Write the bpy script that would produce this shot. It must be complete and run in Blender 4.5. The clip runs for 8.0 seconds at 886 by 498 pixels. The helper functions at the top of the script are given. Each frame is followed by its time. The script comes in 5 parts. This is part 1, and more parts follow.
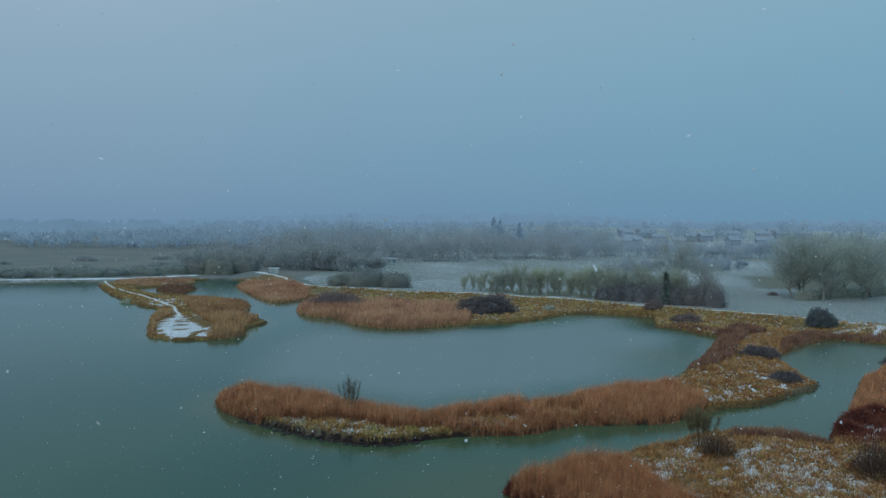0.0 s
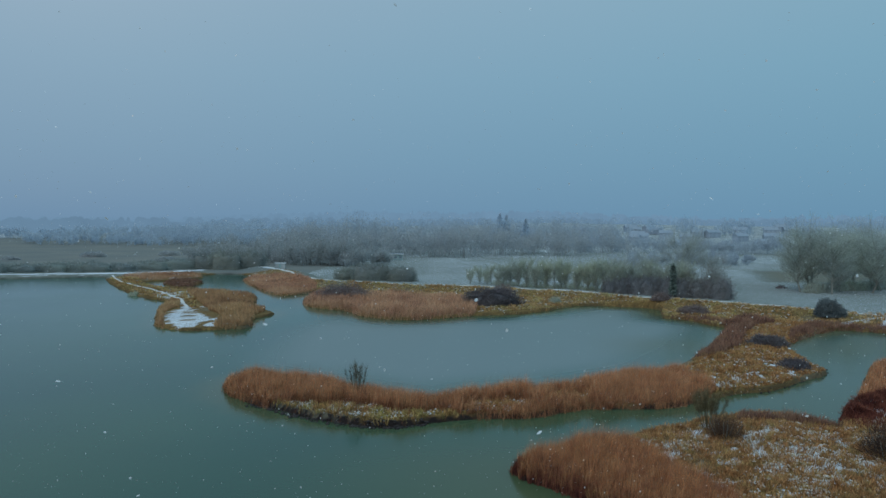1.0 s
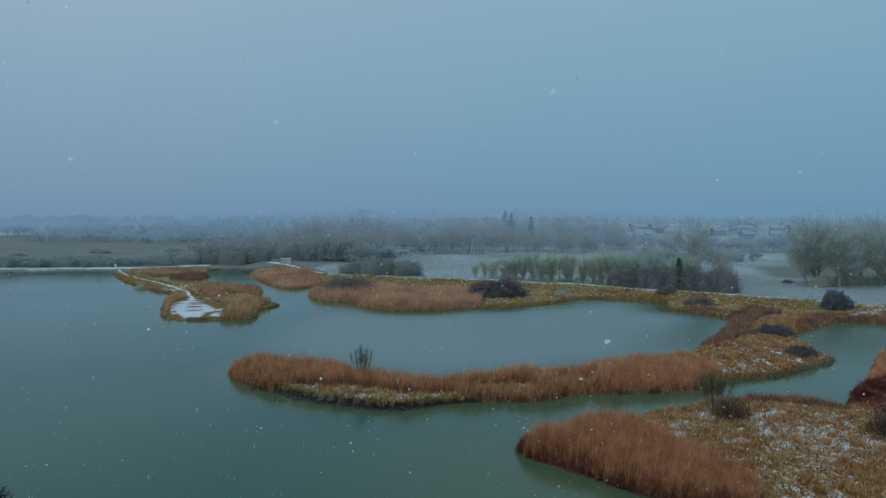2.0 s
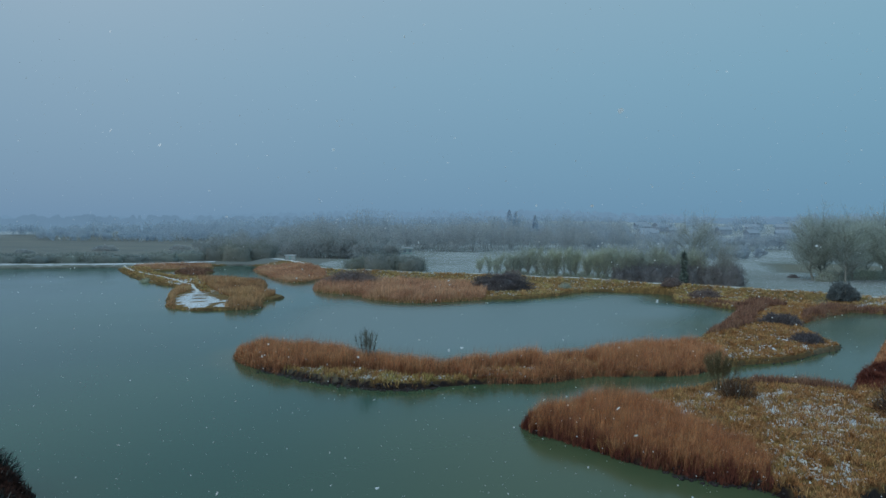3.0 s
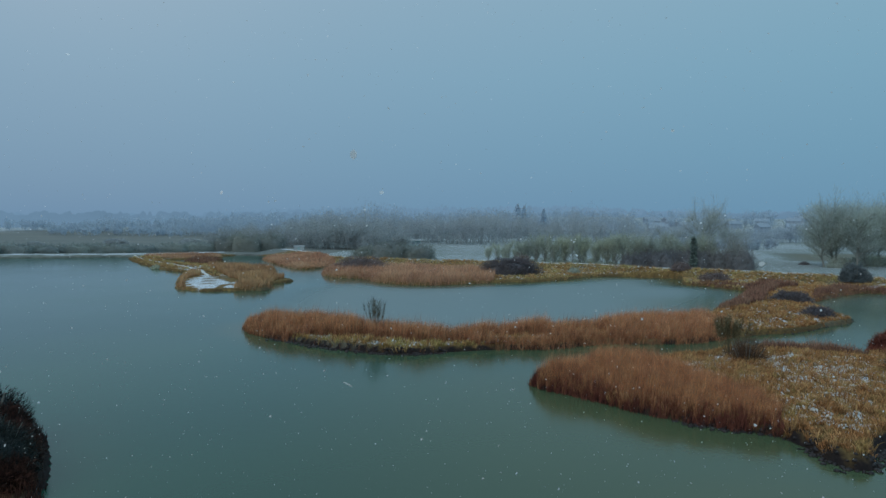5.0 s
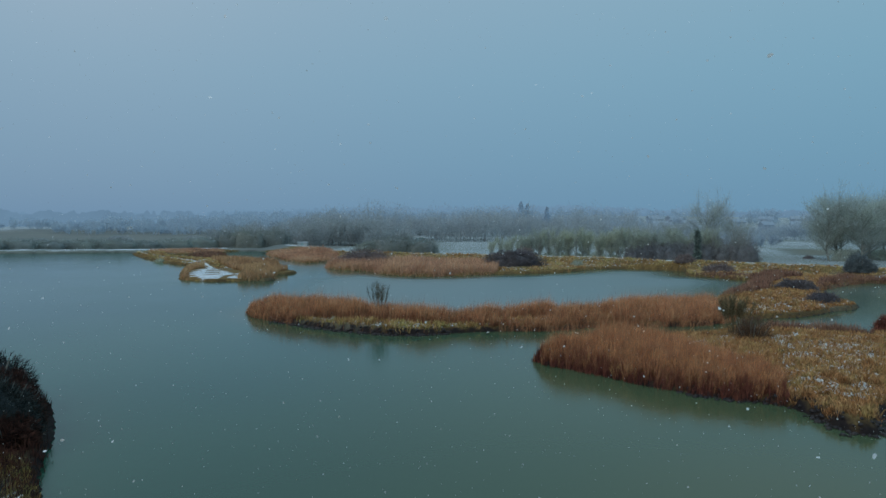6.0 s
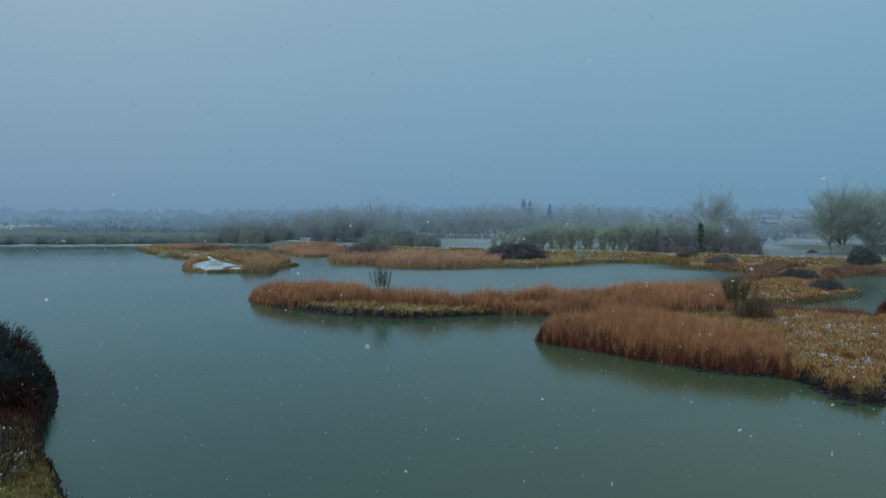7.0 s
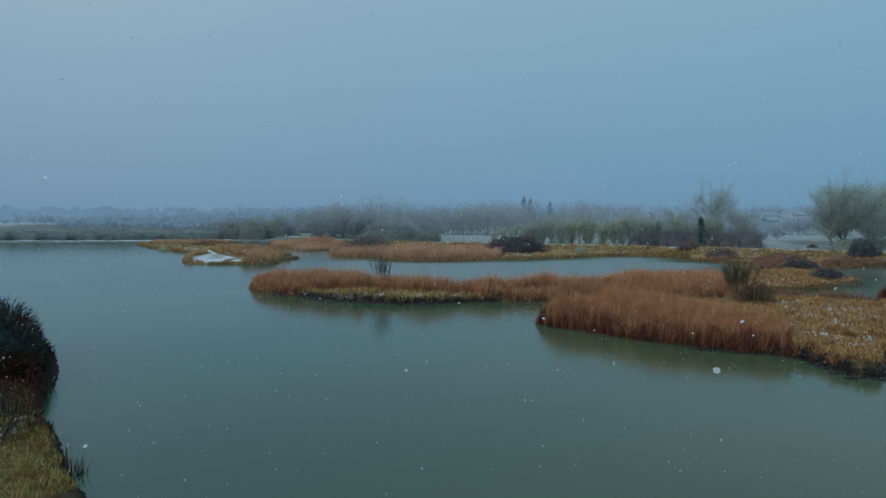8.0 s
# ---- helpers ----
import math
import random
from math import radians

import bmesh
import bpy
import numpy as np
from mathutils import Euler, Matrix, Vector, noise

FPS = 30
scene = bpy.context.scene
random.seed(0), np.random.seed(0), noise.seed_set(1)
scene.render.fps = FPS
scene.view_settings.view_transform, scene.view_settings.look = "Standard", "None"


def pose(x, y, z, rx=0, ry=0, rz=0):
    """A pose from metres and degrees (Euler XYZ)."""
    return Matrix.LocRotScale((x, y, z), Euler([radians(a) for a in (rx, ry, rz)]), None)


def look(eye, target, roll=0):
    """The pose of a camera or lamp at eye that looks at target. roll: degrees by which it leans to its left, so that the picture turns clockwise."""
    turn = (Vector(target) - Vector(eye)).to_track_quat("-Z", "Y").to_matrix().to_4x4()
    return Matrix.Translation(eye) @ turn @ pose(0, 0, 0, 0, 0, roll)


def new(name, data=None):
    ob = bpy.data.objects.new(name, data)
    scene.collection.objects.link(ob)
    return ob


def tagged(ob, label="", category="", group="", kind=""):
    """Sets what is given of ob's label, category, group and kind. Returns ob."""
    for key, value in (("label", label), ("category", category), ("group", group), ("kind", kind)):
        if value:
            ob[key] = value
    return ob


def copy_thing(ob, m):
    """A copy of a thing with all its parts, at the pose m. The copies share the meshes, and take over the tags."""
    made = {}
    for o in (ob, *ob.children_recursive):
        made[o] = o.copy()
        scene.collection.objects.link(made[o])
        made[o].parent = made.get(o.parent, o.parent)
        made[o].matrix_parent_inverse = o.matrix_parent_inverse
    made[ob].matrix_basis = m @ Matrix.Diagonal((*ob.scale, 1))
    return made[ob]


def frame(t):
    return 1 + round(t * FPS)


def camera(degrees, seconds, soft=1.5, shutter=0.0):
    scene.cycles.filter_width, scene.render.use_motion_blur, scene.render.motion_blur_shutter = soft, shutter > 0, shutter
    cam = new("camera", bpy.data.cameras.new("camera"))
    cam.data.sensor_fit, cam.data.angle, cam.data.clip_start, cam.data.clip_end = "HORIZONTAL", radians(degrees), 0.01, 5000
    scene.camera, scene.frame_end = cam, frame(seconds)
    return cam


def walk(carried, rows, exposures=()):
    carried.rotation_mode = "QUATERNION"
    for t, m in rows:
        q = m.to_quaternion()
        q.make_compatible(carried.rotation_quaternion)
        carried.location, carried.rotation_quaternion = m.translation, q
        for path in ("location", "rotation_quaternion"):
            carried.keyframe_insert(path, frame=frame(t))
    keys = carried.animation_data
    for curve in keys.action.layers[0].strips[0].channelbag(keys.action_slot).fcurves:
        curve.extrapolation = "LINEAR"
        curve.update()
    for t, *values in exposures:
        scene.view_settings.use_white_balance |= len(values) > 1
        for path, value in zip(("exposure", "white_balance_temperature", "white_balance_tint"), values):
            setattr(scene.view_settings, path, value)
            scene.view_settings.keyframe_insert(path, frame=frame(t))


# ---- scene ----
cam = camera(70.0, 8.0)
PATH = [
    (0, (0.063, 0.163, 23.357), (0.055, 2.161, 23.283), 0.5),
    (0.5, (0.024, 0.177, 22.558), (0.006, 2.175, 22.482), 0.4),
    (1, (0.034, 0.17, 21.639), (0.007, 2.169, 21.56), 0.4),
    (1.5, (0.03, 0.136, 20.768), (-0.006, 2.134, 20.687), 0.4),
    (3, (-0.061, 0.022, 17.576), (-0.117, 2.02, 17.5), 0.4),
    (3.5, (-0.06, 0.006, 16.741), (-0.125, 2.003, 16.663), 0.3),
    (4, (-0.06, -0.028, 15.864), (-0.131, 1.969, 15.783), 0.3),
    (4.5, (0.008, -0.049, 15.0), (-0.069, 1.948, 14.918), 0.3),
    (6, (-0.002, -0.099, 11.884), (-0.095, 1.898, 11.804), 0.2),
    (6.5, (0.0, -0.129, 11.009), (-0.098, 1.867, 10.927), 0.2),
    (7, (0.01, -0.142, 10.112), (-0.091, 1.854, 10.031), 0.2),
    (7.5, (0.016, -0.144, 9.348), (-0.086, 1.851, 9.265), 0.1),
    (8, (0.01, -0.157, 8.695), (-0.092, 1.838, 8.611), 0.2),
]
walk(cam, [(t, look(eye, target, roll)) for t, eye, target, roll in PATH])

# ---- light: an overcast, snowy winter day ----
world = bpy.data.worlds.new("overcast_sky")
scene.world = world
world.use_nodes = True
wn, wl = world.node_tree.nodes, world.node_tree.links
wn.clear()
w_out = wn.new("ShaderNodeOutputWorld")
w_bg = wn.new("ShaderNodeBackground")
w_sky = wn.new("ShaderNodeTexSky")
w_sky.sky_type, w_sky.sun_disc = "NISHITA", False
w_sky.sun_elevation, w_sky.sun_rotation = radians(32), radians(-35)
w_sky.air_density, w_sky.dust_density, w_sky.ozone_density = 1.0, 4.0, 1.5
w_scale = wn.new("ShaderNodeVectorMath"); w_scale.operation = "SCALE"
w_scale.inputs["Scale"].default_value = 0.05
w_geo = wn.new("ShaderNodeTexCoord")
w_sep = wn.new("ShaderNodeSeparateXYZ")
w_ramp = wn.new("ShaderNodeValToRGB")
er = w_ramp.color_ramp
er.elements[0].position, er.elements[0].color = 0.0, (0.166, 0.286, 0.424, 1)
er.elements[1].position, er.elements[1].color = 1.0, (0.62, 0.82, 0.97, 1)
e = er.elements.new(0.10); e.color = (0.194, 0.332, 0.460, 1)
e = er.elements.new(0.22); e.color = (0.234, 0.379, 0.499, 1)
e = er.elements.new(0.36); e.color = (0.288, 0.418, 0.528, 1)
w_mix = wn.new("ShaderNodeMix"); w_mix.data_type = "RGBA"
w_mix.inputs["Factor"].default_value = 0.03
# clouds are a little pinker to the west and bluer to the east
w_tilt = wn.new("ShaderNodeMapRange")
w_tilt.inputs["From Min"].default_value, w_tilt.inputs["From Max"].default_value = -0.55, 0.55
w_tint = wn.new("ShaderNodeMix"); w_tint.data_type = "RGBA"
w_tint.inputs["A"].default_value = (0.93, 0.955, 0.985, 1)
w_tint.inputs["B"].default_value = (0.85, 1.005, 1.02, 1)
w_mul = wn.new("ShaderNodeMix"); w_mul.data_type = "RGBA"; w_mul.blend_type = "MULTIPLY"
w_mul.inputs["Factor"].default_value = 1.0
wl.new(w_geo.outputs["Generated"], w_sep.inputs[0])
wl.new(w_sep.outputs["Z"], w_ramp.inputs["Fac"])
wl.new(w_sep.outputs["X"], w_tilt.inputs["Value"])
wl.new(w_tilt.outputs["Result"], w_tint.inputs["Factor"])
wl.new(w_sky.outputs["Color"], w_scale.inputs[0])
wl.new(w_ramp.outputs["Color"], w_mul.inputs["A"])
wl.new(w_tint.outputs["Result"], w_mul.inputs["B"])
wl.new(w_mul.outputs["Result"], w_mix.inputs["A"])
wl.new(w_scale.outputs["Vector"], w_mix.inputs["B"])
wl.new(w_mix.outputs["Result"], w_bg.inputs["Color"])
wl.new(w_bg.outputs["Background"], w_out.inputs["Surface"])

sun = new("sun", bpy.data.lights.new("sun", "SUN"))
sun.data.energy, sun.data.angle, sun.data.color = 0.9, radians(50), (1.0, 0.92, 0.86)
sun.matrix_basis = look((-35, 50, 45), (0, 100, 0))


# ---- materials ----
def material(name, rough=0.8, spec=0.3):
    m = bpy.data.materials.new(name)
    m.use_nodes = True
    b = m.node_tree.nodes["Principled BSDF"]
    b.inputs["Roughness"].default_value = rough
    b.inputs["Specular IOR Level"].default_value = spec
    return m, m.node_tree.nodes, m.node_tree.links, b


def ramp(nodes, links, source, stops):
    r = nodes.new("ShaderNodeValToRGB")
    r.color_ramp.elements[0].position, r.color_ramp.elements[0].color = stops[0][0], (*stops[0][1], 1)
    r.color_ramp.elements[1].position, r.color_ramp.elements[1].color = stops[-1][0], (*stops[-1][1], 1)
    for at, c in stops[1:-1]:
        r.color_ramp.elements.new(at).color = (*c, 1)
    links.new(source, r.inputs["Fac"])
    return r.outputs["Color"]


def noise_tex(nodes, links, scale, detail=4.0, rough=0.55):
    """Noise by world position in metres."""
    g = nodes.new("ShaderNodeNewGeometry")
    n = nodes.new("ShaderNodeTexNoise")
    n.inputs["Scale"].default_value, n.inputs["Detail"].default_value, n.inputs["Roughness"].default_value = scale, detail, rough
    links.new(g.outputs["Position"], n.inputs["Vector"])
    return n.outputs["Fac"]


def mix(nodes, links, fac, a, b, blend="MIX"):
    m = nodes.new("ShaderNodeMix")
    m.data_type, m.blend_type = "RGBA", blend
    for key, value in (("Factor", fac), ("A", a), ("B", b)):
        if isinstance(value, (int, float)):
            m.inputs[key].default_value = value
        elif isinstance(value, tuple):
            m.inputs[key].default_value = (*value, 1)
        else:
            links.new(value, m.inputs[key])
    return m.outputs["Result"]


def math_node(nodes, links, op, a, b=0.0, clamp=False):
    m = nodes.new("ShaderNodeMath")
    m.operation, m.use_clamp = op, clamp
    for k, value in enumerate((a, b)):
        if isinstance(value, (int, float)):
            m.inputs[k].default_value = value
        else:
            links.new(value, m.inputs[k])
    return m.outputs[0]


def bump(nodes, links, b, height, strength, distance):
    n = nodes.new("ShaderNodeBump")
    n.inputs["Strength"].default_value, n.inputs["Distance"].default_value = strength, distance
    links.new(height, n.inputs["Height"])
    links.new(n.outputs["Normal"], b.inputs["Normal"])


def blade_material(name, low, high, spread, snow=0.0, patch=0.06, alpha=(1.0, 1.0), tones=None, sheer=0.0):
    """Stems and leaves: colour from root to tip, stem by stem and patch by patch; snow settles on what faces up, and on
    far growth its tint is painted haze.
    alpha: a strip stands for a bundle of finer twigs, so a part of the light passes between them, root and tip.
    sheer: how much of the light that falls on one side comes out on the other."""
    m, n, l, b = material(name, 0.85, 0.15)
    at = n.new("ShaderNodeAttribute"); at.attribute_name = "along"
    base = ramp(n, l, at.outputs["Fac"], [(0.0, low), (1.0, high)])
    g = n.new("ShaderNodeNewGeometry")
    tone = ramp(n, l, g.outputs["Random Per Island"], [(0.0, tuple(1 - spread for _ in range(3))), (1.0, (1 + spread, 1 + spread * 0.9, 1 + spread * 0.7))])
    c = mix(n, l, 1.0, base, tone, "MULTIPLY")
    area = ramp(n, l, noise_tex(n, l, patch, 4, 0.65), tones or [(0.35, (0.72, 0.74, 0.82)), (0.65, (1.2, 1.14, 1.0))])
    c = mix(n, l, 1.0, c, area, "MULTIPLY")
    if snow:
        s = n.new("ShaderNodeSeparateXYZ")
        l.new(g.outputs["True Normal"], s.inputs[0])
        up = math_node(n, l, "ABSOLUTE", s.outputs["Z"])
        f = math_node(n, l, "MULTIPLY", math_node(n, l, "ADD", math_node(n, l, "MULTIPLY", up, 0.5 - 0.4 * sheer), 0.5 + 0.4 * sheer, True), snow, True)
        c = mix(n, l, f, c, (0.62, 0.73, 0.82))
    l.new(c, b.inputs["Base Color"])
    if alpha != (1.0, 1.0):
        a = n.new("ShaderNodeMapRange")
        a.inputs["To Min"].default_value, a.inputs["To Max"].default_value = alpha
        l.new(at.outputs["Fac"], a.inputs["Value"])
        l.new(a.outputs["Result"], b.inputs["Alpha"])
    if sheer:
        t, x = n.new("ShaderNodeBsdfTranslucent"), n.new("ShaderNodeMixShader")
        l.new(c, t.inputs["Color"])
        x.inputs[0].default_value = sheer
        l.new(b.outputs[0], x.inputs[1]); l.new(t.outputs[0], x.inputs[2])
        if alpha != (1.0, 1.0):
            gap, y = n.new("ShaderNodeBsdfTransparent"), n.new("ShaderNodeMixShader")
            b.inputs["Alpha"].default_value = 1.0
            l.remove(b.inputs["Alpha"].links[0])
            l.new(a.outputs["Result"], y.inputs[0])
            l.new(gap.outputs[0], y.inputs[1]); l.new(x.outputs[0], y.inputs[2])
            x = y
        l.new(x.outputs[0], n["Material Output"].inputs["Surface"])
    return m


STANDS = [(0.34, (0.78, 0.80, 0.84)), (0.5, (1.0, 0.98, 0.96)), (0.66, (1.16, 1.12, 1.06))]
RUSSET = [(0.30, (0.62, 0.52, 0.50)), (0.45, (0.95, 0.86, 0.80)), (0.58, (1.10, 1.08, 0.95)), (0.72, (1.22, 1.32, 1.25))]
TUSSOCK = [(0.28, (0.40, 0.32, 0.30)), (0.42, (0.85, 0.70, 0.55)), (0.52, (1.0, 1.0, 0.9)), (0.62, (0.85, 1.02, 0.75)), (0.75, (1.25, 1.25, 1.2))]
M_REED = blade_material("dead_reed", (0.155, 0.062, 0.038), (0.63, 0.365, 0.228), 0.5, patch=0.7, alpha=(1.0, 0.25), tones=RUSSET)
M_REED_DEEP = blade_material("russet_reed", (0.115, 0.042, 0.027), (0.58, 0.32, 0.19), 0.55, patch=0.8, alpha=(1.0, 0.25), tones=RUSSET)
# Reeds of the distant beds, with haze paled into their colour.
M_REED_HAZED = blade_material("hazed_fawn_reed", (0.33, 0.20, 0.135), (0.60, 0.405, 0.305), 0.3, patch=0.07, alpha=(1.0, 0.35), tones=RUSSET)
M_REED_RED = blade_material("red_brown_brush", (0.13, 0.082, 0.072), (0.29, 0.185, 0.152), 0.45, patch=0.25, alpha=(1.0, 0.6), tones=RUSSET)
M_MAROON = blade_material("maroon_stems", (0.055, 0.02, 0.024), (0.20, 0.08, 0.062), 0.45, patch=0.3, tones=RUSSET)
M_GRASS = blade_material("winter_grass", (0.181, 0.104, 0.06), (0.5, 0.319, 0.176), 0.55, patch=0.8, tones=TUSSOCK)
M_GRASS_OLIVE = blade_material("olive_winter_grass", (0.31, 0.225, 0.125), (0.55, 0.42, 0.25), 0.45, patch=0.2, tones=TUSSOCK)
M_GRASS_BANK = blade_material("mossy_bank_grass", (0.14, 0.115, 0.045), (0.43, 0.35, 0.15), 0.5, patch=1.1, tones=TUSSOCK)
M_GRASS_STRAW = blade_material("straw_winter_grass", (0.24, 0.18, 0.085), (0.48, 0.375, 0.19), 0.55, patch=0.4, tones=TUSSOCK)
M_TWIG = blade_material("bare_twigs", (0.07, 0.042, 0.03), (0.15, 0.095, 0.062), 0.35, 0.02, alpha=(1.0, 0.5))
M_TWIG_OLIVE = blade_material("olive_bare_twigs", (0.085, 0.075, 0.042), (0.16, 0.145, 0.08), 0.35, 0.03, alpha=(1.0, 0.4))
# Growth far off, down to M_HEDGE: haze is lightened into these base colours.
M_TWIG_DARK = blade_material("dark_scrub_twigs", (0.075, 0.066, 0.076), (0.125, 0.108, 0.118), 0.35, 0.10, alpha=(1.0, 0.7))
M_TWIG_GREEN = blade_material("hazed_green_twigs", (0.36, 0.395, 0.26), (0.48, 0.525, 0.32), 0.3, 0.36, alpha=(0.85, 0.3), sheer=0.5)
M_TWIG_HAZED = blade_material("hazed_bare_twigs", (0.38, 0.41, 0.35), (0.45, 0.475, 0.395), 0.2, 0.42, alpha=(0.85, 0.35), sheer=0.5)
M_TWIG_FIELD = blade_material("olive_grey_twigs", (0.435, 0.47, 0.365), (0.488, 0.518, 0.39), 0.15, 0.42, alpha=(0.85, 0.35), sheer=0.7)
# Far wood colours hold painted haze: paler and bluer with distance.
M_WOOD_HAZE_OLIVE = blade_material("hazed_olive_wood_twigs", (0.319, 0.342, 0.345), (0.373, 0.391, 0.382), 0.08, 0.36, 0.07, alpha=(1.0, 0.45), tones=STANDS, sheer=0.5)
M_WOOD_HAZE_GREY = blade_material("hazed_grey_wood_twigs", (0.329, 0.39, 0.448), (0.376, 0.437, 0.489), 0.07, 0.4, 0.07, alpha=(1.0, 0.45), tones=STANDS, sheer=0.5)
M_WOOD_HAZE_BLUE = blade_material("hazed_blue_wood_twigs", (0.35, 0.455, 0.56), (0.39, 0.495, 0.60), 0.05, 0.48, 0.06, alpha=(1.0, 0.45), tones=STANDS, sheer=0.5)
M_TWIG_RUSSET = blade_material("olive_russet_twigs", (0.20, 0.195, 0.165), (0.31, 0.285, 0.215), 0.25, 0.28, alpha=(0.9, 0.4), sheer=0.5)
M_THICKET = blade_material("thicket_twigs", (0.144, 0.144, 0.156), (0.247, 0.23, 0.207), 0.3, 0.2, alpha=(0.95, 0.5), sheer=0.4)
M_SCRUB = blade_material("purplish_scrub_twigs", (0.165, 0.121, 0.112), (0.264, 0.19, 0.174), 0.3, 0.1, alpha=(0.8, 0.45), sheer=0.3)
M_HEDGE_OLIVE = blade_material("olive_hedge_twigs", (0.18, 0.204, 0.168), (0.246, 0.264, 0.202), 0.2, 0.24, 0.07, alpha=(0.95, 0.55), sheer=0.4)
# Haze is put into this wood colour too, more weakly.
M_WOOD_NEAR = blade_material("hazed_dark_olive_wood_twigs", (0.275, 0.303, 0.299), (0.33, 0.347, 0.327), 0.1, 0.32, 0.07, alpha=(1.0, 0.45), tones=STANDS, sheer=0.5)
M_HEDGE = blade_material("hedge_twigs", (0.18, 0.234, 0.207), (0.246, 0.288, 0.236), 0.2, 0.26, 0.05, alpha=(0.95, 0.6), sheer=0.4)
M_BRAMBLE = blade_material("dark_bramble", (0.022, 0.013, 0.014), (0.10, 0.047, 0.037), 0.5, patch=0.5, tones=[(0.30, (0.45, 0.75, 0.85)), (0.45, (0.9, 0.9, 0.9)), (0.58, (1.1, 1.0, 0.9)), (0.72, (1.25, 1.6, 0.9))])
M_REED_OCHRE = blade_material("ochre_reed", (0.30, 0.20, 0.11), (0.52, 0.365, 0.235), 0.3, patch=0.08, alpha=(1.0, 0.5), tones=RUSSET)
# The snow tint on these evergreen leaves doubles as painted haze.
M_EVERGREEN = blade_material("evergreen_leaves", (0.045, 0.068, 0.074), (0.078, 0.105, 0.105), 0.3, 0.19)
M_IVY = blade_material("ivy_leaves", (0.05, 0.085, 0.07), (0.075, 0.12, 0.09), 0.3, 0.16)
M_GORSE = blade_material("dark_green_leaves", (0.012, 0.02, 0.023), (0.034, 0.046, 0.043), 0.4, 0.03, alpha=(1.0, 0.6))


def make_bark():
    m, n, l, b = material("bark", 0.9, 0.1)
    c = ramp(n, l, noise_tex(n, l, 3.0), [(0.3, (0.15, 0.16, 0.145)), (0.7, (0.26, 0.27, 0.245))])
    l.new(c, b.inputs["Base Color"])
    bump(n, l, b, noise_tex(n, l, 9.0), 0.5, 0.05)
    return m


def make_water():
    m, n, l, b = material("lake_water", 0.06, 0.6)
    b.inputs["IOR"].default_value = 1.33
    c = ramp(n, l, noise_tex(n, l, 0.018, 2), [(0.35, (0.003, 0.060, 0.046)), (0.65, (0.018, 0.084, 0.050))])
    f_pale_water = n.new("ShaderNodeAttribute"); f_pale_water.attribute_name = "pale_water"
    f_margin = n.new("ShaderNodeAttribute"); f_margin.attribute_name = "margin"
    c = mix(n, l, f_pale_water.outputs["Fac"], c, (0.138, 0.194, 0.198))
    c = mix(n, l, f_margin.outputs["Fac"], c, (0.088, 0.100, 0.046))
    l.new(c, b.inputs["Base Color"])
    r = ramp(n, l, noise_tex(n, l, 0.03, 3), [(0.35, (0.10,) * 3), (0.7, (0.17,) * 3)])
    r = mix(n, l, f_pale_water.outputs["Fac"], r, (0.38, 0.38, 0.38))
    l.new(r, b.inputs["Roughness"])
    bump(n, l, b, noise_tex(n, l, 1.3, 3), 0.13, 0.07)
    return m


def make_ground():
    """Turf, mud at the water's edge, snow where it lies; the attributes say how much lies where."""
    m, n, l, b = material("winter_ground", 0.92, 0.2)
    fine = noise_tex(n, l, 2.6, 6, 0.65)
    wide = noise_tex(n, l, 0.11, 4)
    turf = ramp(n, l, fine, [(0.25, (0.05, 0.035, 0.018)), (0.5, (0.15, 0.10, 0.04)), (0.75, (0.33, 0.24, 0.09))])
    turf = mix(n, l, 1.0, turf, ramp(n, l, wide, [(0.3, (0.7, 0.72, 0.7)), (0.7, (1.15, 1.1, 1.0))]), "MULTIPLY")
    # Green turf, greyed and blued in colour for haze over far fields.
    green = ramp(n, l, fine, [(0.3, (0.10, 0.14, 0.135)), (0.7, (0.165, 0.205, 0.195))])
    f_green = n.new("ShaderNodeAttribute"); f_green.attribute_name = "green"
    c = mix(n, l, f_green.outputs["Fac"], turf, green)
    # Western marsh in flat blue-grey: haze put into the colour.
    f_marsh = n.new("ShaderNodeAttribute"); f_marsh.attribute_name = "marsh"
    c = mix(n, l, f_marsh.outputs["Fac"], c, ramp(n, l, noise_tex(n, l, 0.03, 4, 0.6), [(0.35, (0.125, 0.15, 0.15)), (0.65, (0.175, 0.185, 0.17))]))
    f_mud = n.new("ShaderNodeAttribute"); f_mud.attribute_name = "mud"
    mud = ramp(n, l, fine, [(0.3, (0.006, 0.005, 0.006)), (0.7, (0.022, 0.016, 0.015))])
    c = mix(n, l, f_mud.outputs["Fac"], c, mud)
    f_snow = n.new("ShaderNodeAttribute"); f_snow.attribute_name = "snow"
    crumbs = noise_tex(n, l, 4.2, 5, 0.7)
    spots = math_node(n, l, "ADD", f_snow.outputs["Fac"], math_node(n, l, "MULTIPLY", math_node(n, l, "SUBTRACT", crumbs, 0.5), 1.5))
    edge = n.new("ShaderNodeMapRange")
    edge.interpolation_type = "SMOOTHSTEP"
    edge.inputs["From Min"].default_value, edge.inputs["From Max"].default_value = 0.42, 0.62
    l.new(spots, edge.inputs["Value"])
    snow = ramp(n, l, wide, [(0.3, (0.48, 0.57, 0.64)), (0.7, (0.61, 0.69, 0.76))])
    c = mix(n, l, edge.outputs["Result"], c, snow)
    l.new(c, b.inputs["Base Color"])
    bump(n, l, b, fine, 0.6, 0.12)
    return m


